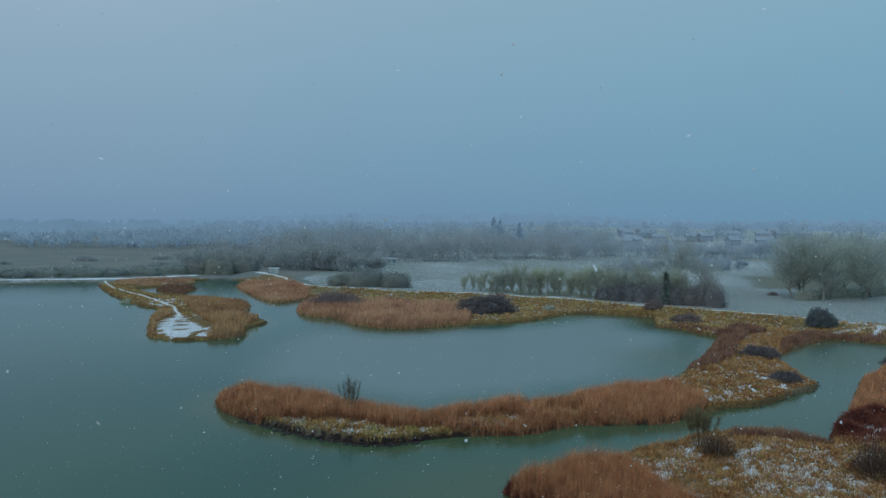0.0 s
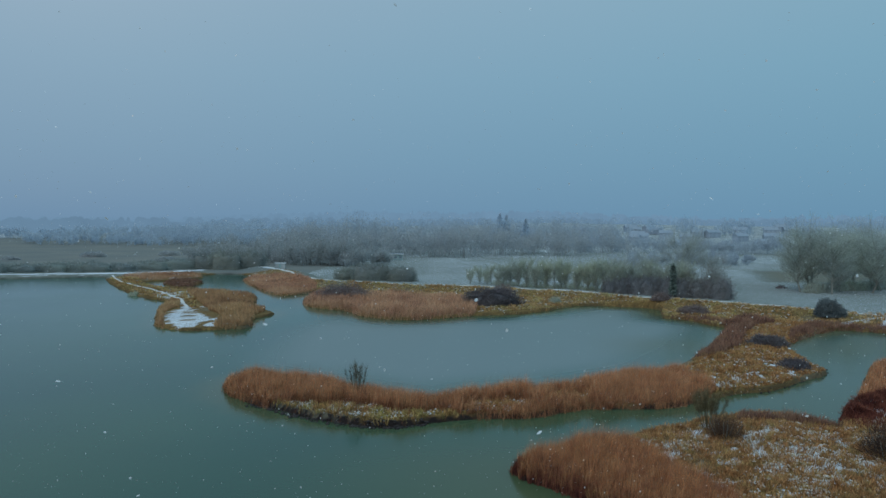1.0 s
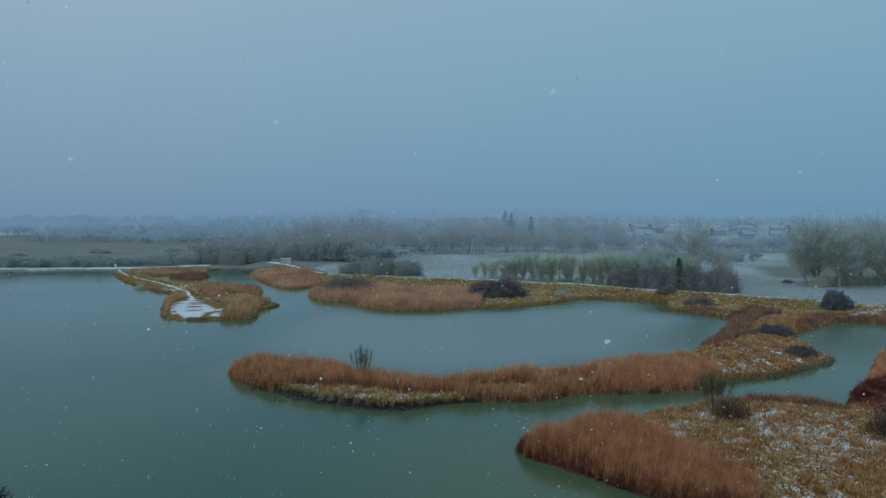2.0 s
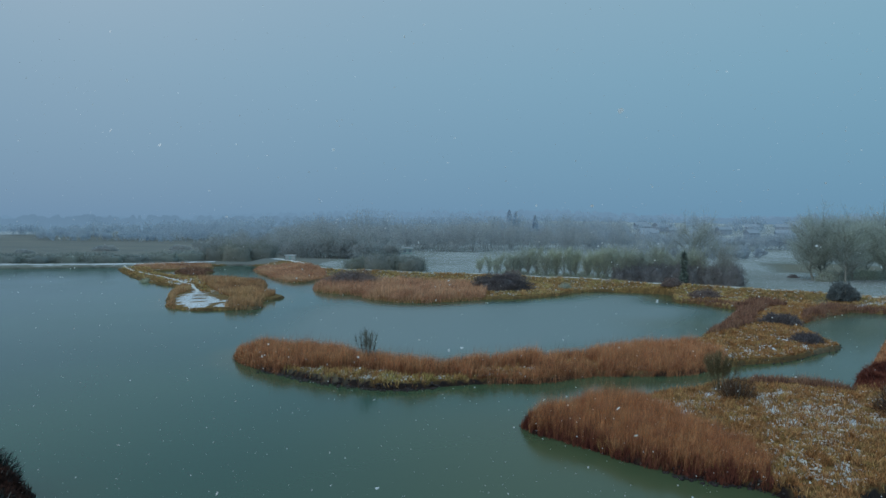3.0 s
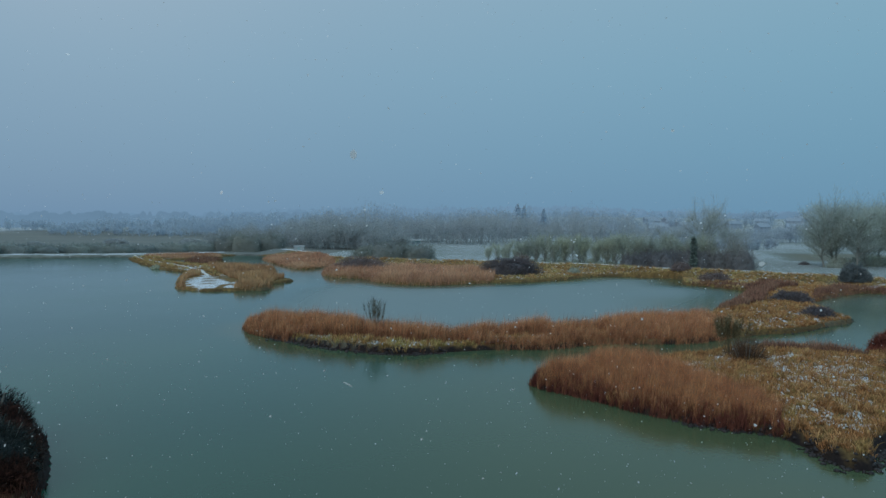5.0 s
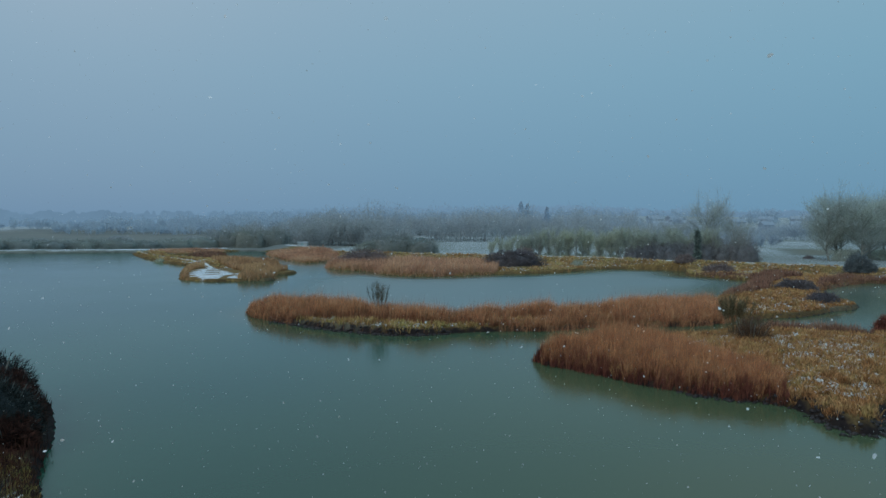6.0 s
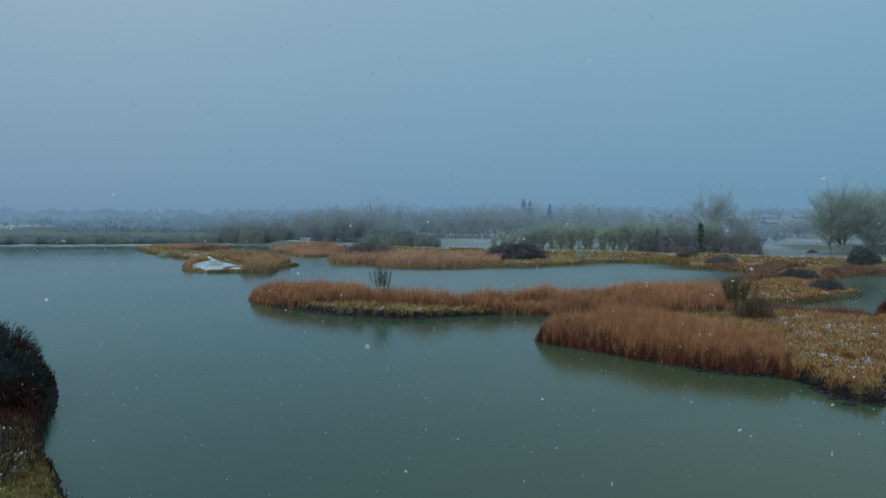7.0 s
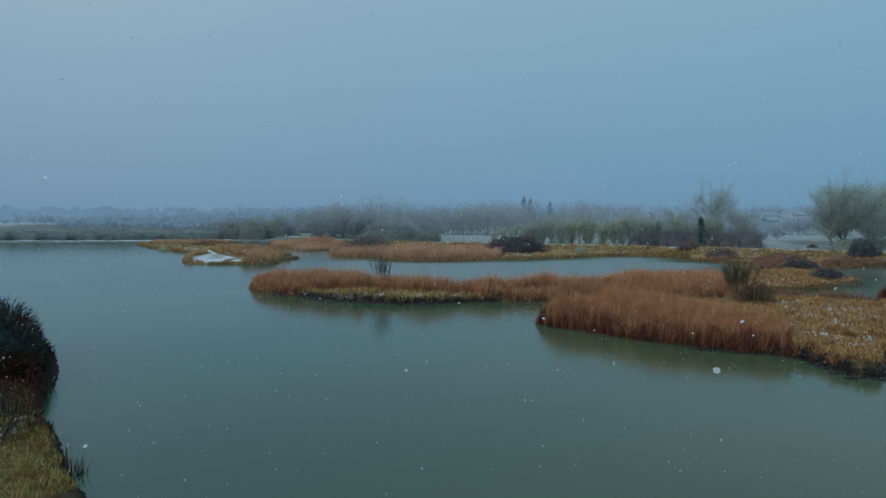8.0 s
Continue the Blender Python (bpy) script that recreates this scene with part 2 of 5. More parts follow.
def plain(name, low, high, scale, rough=0.8, metal=0.0):
    m, n, l, b = material(name, rough)
    l.new(ramp(n, l, noise_tex(n, l, scale), [(0.3, low), (0.7, high)]), b.inputs["Base Color"])
    b.inputs["Metallic"].default_value = metal
    bump(n, l, b, noise_tex(n, l, scale * 6), 0.2, 0.02)
    return m


M_BARK, M_WATER, M_GROUND = make_bark(), make_water(), make_ground()
M_SNOW = plain("settled_snow", (0.50, 0.57, 0.62), (0.62, 0.68, 0.72), 0.8)
M_WHITE = plain("white_painted_boards", (0.40, 0.45, 0.46), (0.50, 0.55, 0.56), 0.7)
M_GREEN_PAINT = plain("green_painted_boards", (0.30, 0.46, 0.47), (0.37, 0.53, 0.54), 0.9)
# The next three, for far roofs, walls and panes, have haze in the colour.
M_ROOF_HAZED = plain("hazed_snowy_roof", (0.206, 0.275, 0.34), (0.258, 0.327, 0.391), 0.5)
M_WALL_HAZED = plain("hazed_house_wall", (0.254, 0.329, 0.405), (0.308, 0.383, 0.454), 0.3)
M_DARK = plain("hazed_window_pane", (0.19, 0.25, 0.30), (0.25, 0.31, 0.36), 0.5, 0.15)
M_SNOW_THIN = plain("thin_grassy_snow", (0.40, 0.43, 0.42), (0.63, 0.66, 0.66), 1.6)
M_CLOD = plain("wet_stone", (0.008, 0.007, 0.008), (0.034, 0.028, 0.028), 2.0, 0.5)


# ---- plan helpers ----
rng = np.random.default_rng(7)


def lattice(ix, iy, seed):
    h = np.sin(ix * 127.1 + iy * 311.7 + seed * 74.7) * 43758.5453
    return h - np.floor(h)


def value_noise(x, y, size, seed=0, octaves=3):
    total, amp, norm = 0.0, 1.0, 0.0
    for o in range(octaves):
        u, v = np.asarray(x) / size, np.asarray(y) / size
        iu, iv = np.floor(u), np.floor(v)
        fu, fv = u - iu, v - iv
        fu, fv = fu * fu * (3 - 2 * fu), fv * fv * (3 - 2 * fv)
        a, b = lattice(iu, iv, seed + o), lattice(iu + 1, iv, seed + o)
        c, d = lattice(iu, iv + 1, seed + o), lattice(iu + 1, iv + 1, seed + o)
        total = total + amp * ((a * (1 - fu) + b * fu) * (1 - fv) + (c * (1 - fu) + d * fu) * fv)
        norm += amp
        amp, size = amp * 0.5, size * 0.5
    return total / norm


def smooth_line(points, step, closed=False, wobble=0.0, seed=3):
    """A soft curve through the plan's corner points, with a natural wobble."""
    p = np.array(points, float)
    n = len(p)
    out = []
    for i in range(n if closed else n - 1):
        if closed:
            a, b, c, d = p[i - 1], p[i], p[(i + 1) % n], p[(i + 2) % n]
        else:
            a, b, c, d = p[max(i - 1, 0)], p[i], p[i + 1], p[min(i + 2, n - 1)]
        k = max(1, int(np.hypot(*(c - b)) / step))
        t = (np.arange(k) / k)[:, None]
        out.append(0.5 * (2 * b + (c - a) * t + (2 * a - 5 * b + 4 * c - d) * t ** 2 + (3 * b - a - 3 * c + d) * t ** 3))
    q = np.concatenate(out + ([] if closed else [p[-1:]]))
    if wobble:
        q = q + wobble * (np.stack([value_noise(q[:, 0], q[:, 1], 4, seed), value_noise(q[:, 0], q[:, 1], 4, seed + 9)], 1) - 0.5) * 2
    return q


def inside(poly, x, y):
    hit = np.zeros(np.shape(x), bool)
    for (x0, y0), (x1, y1) in zip(poly, np.roll(poly, -1, 0)):
        if y0 == y1:
            continue
        hit ^= ((y0 > y) != (y1 > y)) & (x < (x1 - x0) * (y - y0) / (y1 - y0) + x0)
    return hit


def distance(line, x, y, closed=False):
    best = np.full(np.shape(x), 1e9)
    ends = np.roll(line, -1, 0) if closed else line[1:]
    for a, b in zip(line, ends):
        d = b - a
        t = np.clip(((x - a[0]) * d[0] + (y - a[1]) * d[1]) / max(d @ d, 1e-9), 0, 1)
        best = np.minimum(best, (x - a[0] - t * d[0]) ** 2 + (y - a[1] - t * d[1]) ** 2)
    return np.sqrt(best)


# ---- the plan: shores of the lake, walked round with the water inside ----
SHORE_BANK = [(14, 7), (0, 10), (-8, 15), (-12, 19), (-15.5, 22.6), (-18.6, 26.2), (-21.5, 30.5), (-25.5, 37.2), (-32, 40), (-60, 37),
              (-150, 30), (-290, 60), (-320, 150), (-230, 218), (-165, 233), (-148, 240), (-135, 243), (-127.4, 231)]
SHORE_SPIT = [(-105, 199), (-88, 179), (-81, 173.5), (-77, 169), (-73, 157), (-63, 133), (-57.7, 126.9), (-52, 124.6), (-48, 126),
              (-44, 127), (-41.3, 129.7), (-44.4, 140.2), (-42.9, 144.3), (-41.5, 148.5), (-45.3, 154), (-50.7, 159), (-53.8, 173),
              (-59.3, 185), (-76.6, 195), (-86.4, 198), (-96.7, 208), (-104.4, 215), (-109, 226), (-102, 233), (-96, 243), (-101, 254), (-97, 263)]
SHORE_NORTH = [(-88, 262), (-80, 252), (-77, 233), (-65, 209), (-54.4, 191), (-48, 187.4), (-43, 195), (-40.5, 193), (-41, 181), (-39.5, 168),
               (-34.7, 160), (-25.9, 155), (-20.6, 146.4), (-12.2, 141.2), (-4.7, 143), (4.4, 148), (14, 151), (23, 157), (32, 167.4),
               (40, 169), (47, 167), (53, 163.5), (51, 154), (49.8, 147), (53.6, 144.8), (56, 139.6), (58, 133)]
SHORE_LAGOON = [(55.5, 128.5), (48.2, 116), (39.5, 102.5), (30.7, 91), (25, 88), (19.6, 85.5), (12.6, 80), (8.4, 80.7), (4, 79),
                (-1.7, 75.2), (-6, 76.4), (-10.3, 78.6), (-16.6, 81.7), (-21.7, 84.5), (-27, 87.5), (-30, 85.6)]
SHORE_ISLAND = [(-29.4, 82.1), (-27, 77.6), (-23.8, 74.3), (-20.5, 72.3), (-16.7, 69.8), (-12.5, 67.7), (-8, 66.4), (-5.7, 66.5),
                (-2.7, 67.7), (1, 69), (5.4, 69.7), (9.9, 70.6), (14.2, 73), (18.4, 74), (23, 74.3), (26.8, 75.2), (32, 78.3),
                (37.8, 81.7), (42, 83), (48, 87.2), (55.7, 93.3), (55.9, 98.2), (58, 106), (59.4, 111.6), (64, 118.3)]
SHORE_EAST = [(68.3, 122.3), (77.5, 130.5), (82.4, 132.7), (87, 130), (96, 125), (118, 122), (122, 110), (95, 107), (73.4, 104.7),
              (68.6, 99.4), (64.9, 97.8), (58.7, 90), (51.7, 80.2), (47.3, 76), (43.6, 71.5), (41.5, 67.5), (40.4, 68.6), (38, 71),
              (34, 71.7), (32.4, 71.3), (26.8, 69.2), (24.7, 67.5), (20.2, 65), (15.3, 61.4), (10, 58.7), (7.5, 56.8)]
SHORE_NEAR = [(5.6, 54.8), (6.4, 52.8), (8.1, 51.3), (10.4, 49.4), (12.8, 46.8), (15, 44.8), (17.6, 43.3), (20.6, 42.2), (21.3, 40.5),
              (21.3, 38), (22, 36.3), (23.4, 36.6), (25, 38.8), (29, 41.5), (40, 40), (60, 30), (55, 10), (30, 4)]
ISLET = [(-99.4, 217), (-89, 204), (-84.7, 204.5), (-87, 214), (-88, 223), (-95, 231), (-101, 229), (-102, 225)]
PATH_DAM = [(-84, 279), (-77, 271), (-66, 253), (-56, 232), (-47, 219), (-35.7, 212.5), (-12, 202), (7.6, 198), (35, 185), (54, 170.6),
            (71.5, 160.5), (85, 149.5), (95, 138), (120, 112), (180, 60)]
PATH_SPIT = [(-133, 246), (-116.7, 221.5), (-95, 197), (-76, 174), (-69.5, 163), (-64, 152)]
PATH_WEST = [(-300, 225), (-220, 232), (-176, 243), (-150, 250), (-133, 254), (-110, 274)]
SPIT_SNOW = [(-70, 163), (-61, 149.2), (-53, 138), (-48.6, 129.3), (-52.5, 125.9), (-55.8, 126.3), (-62.3, 136.9), (-65.8, 144.6), (-66, 152)]

GRASS_FRONT = [(-21, 70), (-16, 68), (-8, 64.5), (-2, 65.5), (3, 67.6), (3, 69.6), (-3, 70.2), (-9, 71.5), (-16, 73.4), (-21, 74.2)]
LAKE = smooth_line(SHORE_BANK + SHORE_SPIT + SHORE_NORTH + SHORE_LAGOON + SHORE_ISLAND + SHORE_EAST + SHORE_NEAR, 1.6, True, 0.55)
ISLET_LINE = smooth_line(ISLET, 1.6, True, 0.5)
DAM_LINE = smooth_line(PATH_DAM, 6)
SPIT_LINE = smooth_line(PATH_SPIT, 6)
TRACKS = [smooth_line([(53.5, 113.5), (51.5, 110.5), (49.5, 106), (47, 102)], 2), smooth_line([(23.2, 64.5), (22, 61), (20.6, 58), (19.3, 54.5)], 1.5)]
WEST_LINE = smooth_line(PATH_WEST, 8)


def shore_distance(x, y):
    """Metres to the water's edge: over 0 on land, under 0 in the lake."""
    d = np.minimum(distance(LAKE, x, y, True), distance(ISLET_LINE, x, y, True))
    water = inside(LAKE, x, y) & ~inside(ISLET_LINE, x, y)
    return np.where(water, -d, d)


def step01(v, lo, hi):
    t = np.clip((v - lo) / (hi - lo), 0, 1)
    return t * t * (3 - 2 * t)


def land_height(x, y, sd):
    bank = step01(sd, -0.5, 0.3) * 1.72 - 1.2 + step01(sd, 0.3, 7) * 0.25
    hummocks = (value_noise(x, y, 5.0, 21) - 0.5) * 0.5 * step01(sd, 0.5, 4)
    hummocks = hummocks + (value_noise(x, y, 1.5, 23, 2) - 0.5) * 0.45 * step01(sd, 0.8, 2.5) * (y < 115) * (y > 30)
    cut = 0.2 * step01(sd, -0.1, 0.4) * (np.exp(-((x + 11) / 6.5) ** 2) * (y < 71) * (y > 60) + (x > 11) * (x < 28) * (y < 48) * (y > 33))
    crest = distance(DAM_LINE, x, y)
    dam = 1.5 * step01(10.5 - crest, 0, 8.5)
    bank_h = 0.9 * step01(-x * 0.6 - 1.0, 0, 10) * step01(sd, 0.5, 6) * (y < 60) * (x < 0)
    far = np.hypot(x, y)
    hill = 21 * step01(far, 560, 880) * (0.75 + 0.5 * value_noise(x, y, 220, 5)) * np.interp(x / np.maximum(far, 1), [-0.5, -0.1, 0.1], [0.3, 0.8, 1.0])
    return bank + cut + hummocks + dam * (sd > 0) + bank_h + hill


# ---- meshes out of arrays ----
def array_mesh(name, verts, tris=None, quads=None, along=None):
    """A mesh from vertex and face arrays."""
    me = bpy.data.meshes.new(name)
    me.vertices.add(len(verts))
    me.vertices.foreach_set("co", np.ascontiguousarray(verts, dtype=np.float32).ravel())
    loops, totals = [], []
    for faces, k in ((quads, 4), (tris, 3)):
        if faces is not None and len(faces):
            loops.append(np.asarray(faces, np.int32).ravel())
            totals.append(np.full(len(faces), k, np.int32))
    loops, totals = np.concatenate(loops), np.concatenate(totals)
    me.loops.add(len(loops))
    me.loops.foreach_set("vertex_index", loops)
    me.polygons.add(len(totals))
    me.polygons.foreach_set("loop_start", np.concatenate([[0], np.cumsum(totals)[:-1]]).astype(np.int32))
    me.polygons.foreach_set("loop_total", totals)
    me.update(calc_edges=True)
    if along is not None:
        me.attributes.new("along", "FLOAT", "POINT").data.foreach_set("value", np.ascontiguousarray(along, dtype=np.float32))
    return me


def blades(base, height, width, lean):
    """Tapered, leaning stems from base points: arrays for array_mesh."""
    n = len(base)
    az = rng.uniform(0, 2 * np.pi, n)
    side = np.stack([np.cos(az), np.sin(az), np.zeros(n)], 1)
    rows = ((0.0, 0.8), (0.68, 1.0))
    verts, along = [], []
    for f, w in rows:
        mid = base + lean * (f ** 1.6)[..., None] if isinstance(f, np.ndarray) else base + lean * f ** 1.6
        mid = mid + np.stack([np.zeros(n), np.zeros(n), height * f], 1)
        off = side * (width * w * 0.5)[:, None]
        verts += [mid - off, mid + off]
        along += [np.full(n, f)] * 2
    verts.append(base + lean + np.stack([np.zeros(n), np.zeros(n), height], 1))
    along.append(np.ones(n))
    k = len(verts)
    v = np.stack(verts, 1).reshape(-1, 3)
    a = np.stack(along, 1).ravel()
    i = np.arange(n)[:, None] * k
    quads = np.concatenate([i + np.array([[2 * r, 2 * r + 1, 2 * r + 3, 2 * r + 2]]) for r in range(len(rows) - 1)])
    tris = i + np.array([[k - 3, k - 2, k - 1]])
    return v, tris, quads, a


def strips(start, end, width, tipw=0.25):
    """Straight tapered twigs between pairs of points."""
    n = len(start)
    d = end - start
    r = rng.normal(size=(n, 3))
    side = np.cross(d, r)
    side /= np.linalg.norm(side, axis=1, keepdims=True) + 1e-9
    off = side * (width * 0.5)[:, None]
    v = np.stack([start - off, start + off, end + off * tipw, end - off * tipw], 1).reshape(-1, 3)
    q = np.arange(n * 4).reshape(-1, 4)
    a = np.tile([0.0, 0.0, 1.0, 1.0], n)
    return v, q, a


def tubes(start, end, r0, r1, sides=5):
    """Tapered round limbs between pairs of points."""
    n = len(start)
    d = end - start
    d = d / (np.linalg.norm(d, axis=1, keepdims=True) + 1e-9)
    up = np.where(np.abs(d[:, 2:3]) > 0.9, [[1.0, 0, 0]], [[0, 0, 1.0]])
    a = np.cross(d, up); a /= np.linalg.norm(a, axis=1, keepdims=True)
    b = np.cross(d, a)
    th = np.arange(sides) * 2 * np.pi / sides
    ring = a[:, None] * np.cos(th)[None, :, None] + b[:, None] * np.sin(th)[None, :, None]
    v = np.concatenate([start[:, None] + ring * r0[:, None, None], end[:, None] + ring * r1[:, None, None]], 1).reshape(-1, 3)
    i = np.arange(n)[:, None, None] * 2 * sides
    s = np.arange(sides)
    q = np.stack([s, (s + 1) % sides, (s + 1) % sides + sides, s + sides], 1)[None] + i
    return v, q.reshape(-1, 4)


def part(name, me, mat, parent=None, label=""):
    me.materials.append(mat)
    ob = new(name, me)
    ob.parent = parent
    return tagged(ob, label)


def scatter(poly, density, seed):
    """Random points inside a plan outline."""
    p = np.array(poly, float)
    lo, hi = p.min(0), p.max(0)
    n = int((hi - lo).prod() * density)
    g = np.random.default_rng(seed)
    q = lo + g.random((n, 2)) * (hi - lo)
    return q[inside(p, q[:, 0], q[:, 1])]


# ---- ground and water ----
def spaced(*stretches):
    out = [stretches[0][0]]
    for lo, hi, step, grow in stretches:
        v = lo
        while v < hi:
            v += step
            step *= grow
            out.append(min(v, hi))
    return np.array(out)


gx_side = spaced((0, 62, 0.62, 1.0), (62, 180, 1.4, 1.0), (180, 3000, 4, 1.22))
gx = np.concatenate([-gx_side[:0:-1], gx_side])
gy = np.concatenate([-spaced((0, 2500, 3, 1.35))[:0:-1], spaced((0, 20, 1.0, 1.0), (20, 112, 0.55, 1.0), (112, 290, 1.3, 1.0), (290, 4500, 5, 1.1))])
X, Y = np.meshgrid(gx, gy)
SD = np.full(X.shape, 60.0)
near = (np.abs(X) < 190) & (Y > -15) & (Y < 300)
SD[near] = shore_distance(X[near], Y[near])
wide_box = ~near & (X > -420) & (X < 200) & (Y > -60) & (Y < 400)
SD[wide_box] = shore_distance(X[wide_box], Y[wide_box])
Z = land_height(X, Y, SD)


def snow_amount(x, y, sd):
    """How much of the turf lies under snow, 0 to 1."""
    patch = value_noise(x, y, 0.85, 40, 3)
    wide = value_noise(x, y, 16, 44, 2)
    s = step01(patch + 0.5 * (wide - 0.5), 0.50, 0.64) * 0.62
    s = np.where((y > 138) & (x > -60), s * 0.45, np.where((x < 0) & (y < 45), s * 0.4, s))
    s = s + 0.22 * inside(np.array(GRASS_FRONT), x, y) * (patch > 0.47)
    s = np.where((x > 30) & (y > 78) & (y < 114), s * 1.35, s)
    s = s + 0.05 * ((x > 19) & (x < 28) & (y > 36) & (y < 45)) * (patch > 0.5)
    s = s * step01(sd, 0.7, 1.7)
    on_dam = distance(DAM_LINE, x, y)
    beyond = (y > np.interp(x, DAM_LINE[:, 0], DAM_LINE[:, 1])) & (x > -60) & (on_dam > 3) | (y > 300) & (x > -70)
    # Partial cover dims the field snow in place of haze.
    fields = 0.43 + 0.14 * (value_noise(x, y, 30, 50, 3) - 0.45)
    s = np.where(beyond & (on_dam > 9), np.maximum(s, fields), s)
    strips_of_snow = 0.30 * (np.abs(value_noise(x * 0.35, y, 40, 55, 2) - 0.5) < 0.045) * (y > 380)
    s = np.where((x < -60) & (y > 262), np.where(on_dam > 3, strips_of_snow, s), s)
    s = np.maximum(s, 0.35 * step01(2.2 - on_dam, 0, 1.2))
    for trodden in TRACKS:
        s = np.maximum(s, 0.55 * step01(0.7 - distance(trodden, x, y), 0, 0.5))
    s = np.maximum(s, step01(3.2 + 1.8 * (value_noise(x, y, 14, 47, 2) - 0.5) - distance(WEST_LINE, x, y), 0, 1.4))
    spit = inside(smooth_line(SPIT_SNOW, 3, True), x, y)
    streak = np.abs(value_noise(x * 0.4 + 0.1 * y, y * 1.5 - 0.2 * x, 5, 63, 3) - 0.5) > 0.045
    return np.where(spit, np.where(streak, 0.60, 0.25), s)


SNOW, GREEN = np.zeros(X.shape), np.zeros(X.shape)
known = (np.abs(X) < 420) & (Y > -20) & (Y < 620)
SNOW[known] = snow_amount(X[known], Y[known], SD[known])
# Half-snowed far ground takes on the pale colour of haze.
SNOW[(Y >= 470) & (X > -60)] = 0.47
SNOW[(Y >= 620) & (X <= -60)] = 0.4
SNOW[(np.abs(X) >= 420) | (Y < -20)] = 0.5
PITCH = [(112, 235), (150, 228), (190, 262), (185, 305), (136, 300)]
LAWN = np.zeros(X.shape)
LAWN[known] = inside(np.array(PITCH), X[known], Y[known]) * step01(distance(np.array(PITCH, float), X[known], Y[known], True), 0, 16)
BEYOND = (Y > np.interp(X, DAM_LINE[:, 0], DAM_LINE[:, 1])) & (X > -60) | (Y > 266)
GREEN[known] = np.where(BEYOND[known], np.where(X[known] > -60, 0.85, 0.9), 0.0)
GREEN[known] = np.where(LAWN[known] > 0, 0.9 - 0.3 * LAWN[known], np.maximum(GREEN[known], step01(value_noise(X[known], Y[known], 14, 70), 0.55, 0.75) * 0.5))
SNOW *= 1 - 0.8 * LAWN
GREEN = np.where((X < -128) & (Y > 150), 0.8, GREEN)
MARSH = ((X < -60) & (Y > 262)) * 0.9
GREEN[~known & (Y > 0)] = 0.9
MUD = 1 - step01(SD + (value_noise(X, Y, 1.7, 80) - 0.5) * 0.9, np.where(Y > 120, 0.1, np.where(Y > 60, 0.32, 0.45)), np.where(Y > 120, 0.6, np.where(Y > 60, 0.75, 0.95)))
CUT = (np.abs(X + 11) < 6) & (Y > 60) & (Y < 71) | (X > 12) & (X < 28) & (Y > 33) & (Y < 48)
MUD = np.where(CUT, 1 - step01(SD + (value_noise(X, Y, 1.7, 80) - 0.5) * 0.9, 0.40, 0.72), MUD)
MUD = np.where((X < -95) & (Y > 190), np.maximum(MUD, 0.75 * (1 - step01(SD, 0.3, 1.0))), MUD)
MUD *= ~inside(smooth_line(SPIT_SNOW, 3, True), X, Y) * np.where(Y > 120, 0.5, np.where((X > 30) & (Y > 76), 0.45, 1.0))
nx, ny = len(gx), len(gy)
idx = np.arange(nx * ny).reshape(ny, nx)
quads = np.stack([idx[:-1, :-1], idx[:-1, 1:], idx[1:, 1:], idx[1:, :-1]], -1).reshape(-1, 4)
ground_me = array_mesh("ground", np.stack([X, Y, Z], -1).reshape(-1, 3), quads=quads)
for key, values in (("snow", SNOW), ("green", GREEN), ("marsh", MARSH), ("mud", MUD)):
    ground_me.attributes.new(key, "FLOAT", "POINT").data.foreach_set("value", values.ravel().astype(np.float32))
ground_me.polygons.foreach_set("use_smooth", np.ones(len(ground_me.polygons), bool))
tagged(part("ground", ground_me, M_GROUND), "tawny winter turf and mud with patches of snow", "ground", kind="structure")

def ground_at(x, y):
    """The height of the turf, by the ground's own grid."""
    j = np.clip(np.searchsorted(gx, x) - 1, 0, nx - 2)
    i = np.clip(np.searchsorted(gy, y) - 1, 0, ny - 2)
    u, v = (x - gx[j]) / (gx[j + 1] - gx[j]), (y - gy[i]) / (gy[i + 1] - gy[i])
    z = Z[i, j] * (1 - u) * (1 - v) + Z[i, j + 1] * u * (1 - v) + Z[i + 1, j] * (1 - u) * v + Z[i + 1, j + 1] * u * v
    near_i, near_j = np.where(v > 0.5, i + 1, i), np.where(u > 0.5, j + 1, j)
    return z, SD[near_i, near_j], SNOW[near_i, near_j]


def snow_path(line, width, label, seed):
    """A trodden way filled with snow: an uneven ribbon that follows the turf."""
    p = smooth_line(line, 1.2)
    d = np.gradient(p, axis=0)
    n = np.stack([-d[:, 1], d[:, 0]], 1) / (np.hypot(*d.T)[:, None] + 1e-9)
    f = np.arange(len(p)) * 1.0
    half = width * (0.3 + 0.45 * value_noise(f, f * 0, 3, seed, 3))
    p = p + n * ((value_noise(f, f * 0, 6, seed + 2, 2) - 0.5) * width)[:, None]
    rows = []
    for side, lift in ((-1.0, -0.06), (-0.75, 0.05), (0.0, 0.09), (0.75, 0.05), (1.0, -0.06)):
        q = p + n * (half * side)[:, None]
        rows.append(np.column_stack([q, ground_at(q[:, 0], q[:, 1])[0] + lift]))
    m = len(p)
    i = np.arange(m - 1)
    q = np.concatenate([np.stack([i + k * m, i + 1 + k * m, i + 1 + (k + 1) * m, i + (k + 1) * m], 1) for k in range(4)])
    me = array_mesh("path", np.concatenate(rows), quads=q[:, ::-1])
    return tagged(part("path", me, M_SNOW_THIN), label, "path", kind="structure")


snow_path(PATH_DAM, 1.7, "narrow snow-filled path along the embankment", 61)
snow_path(PATH_SPIT, 0.85, "narrow snow-filled path along the spit", 62)


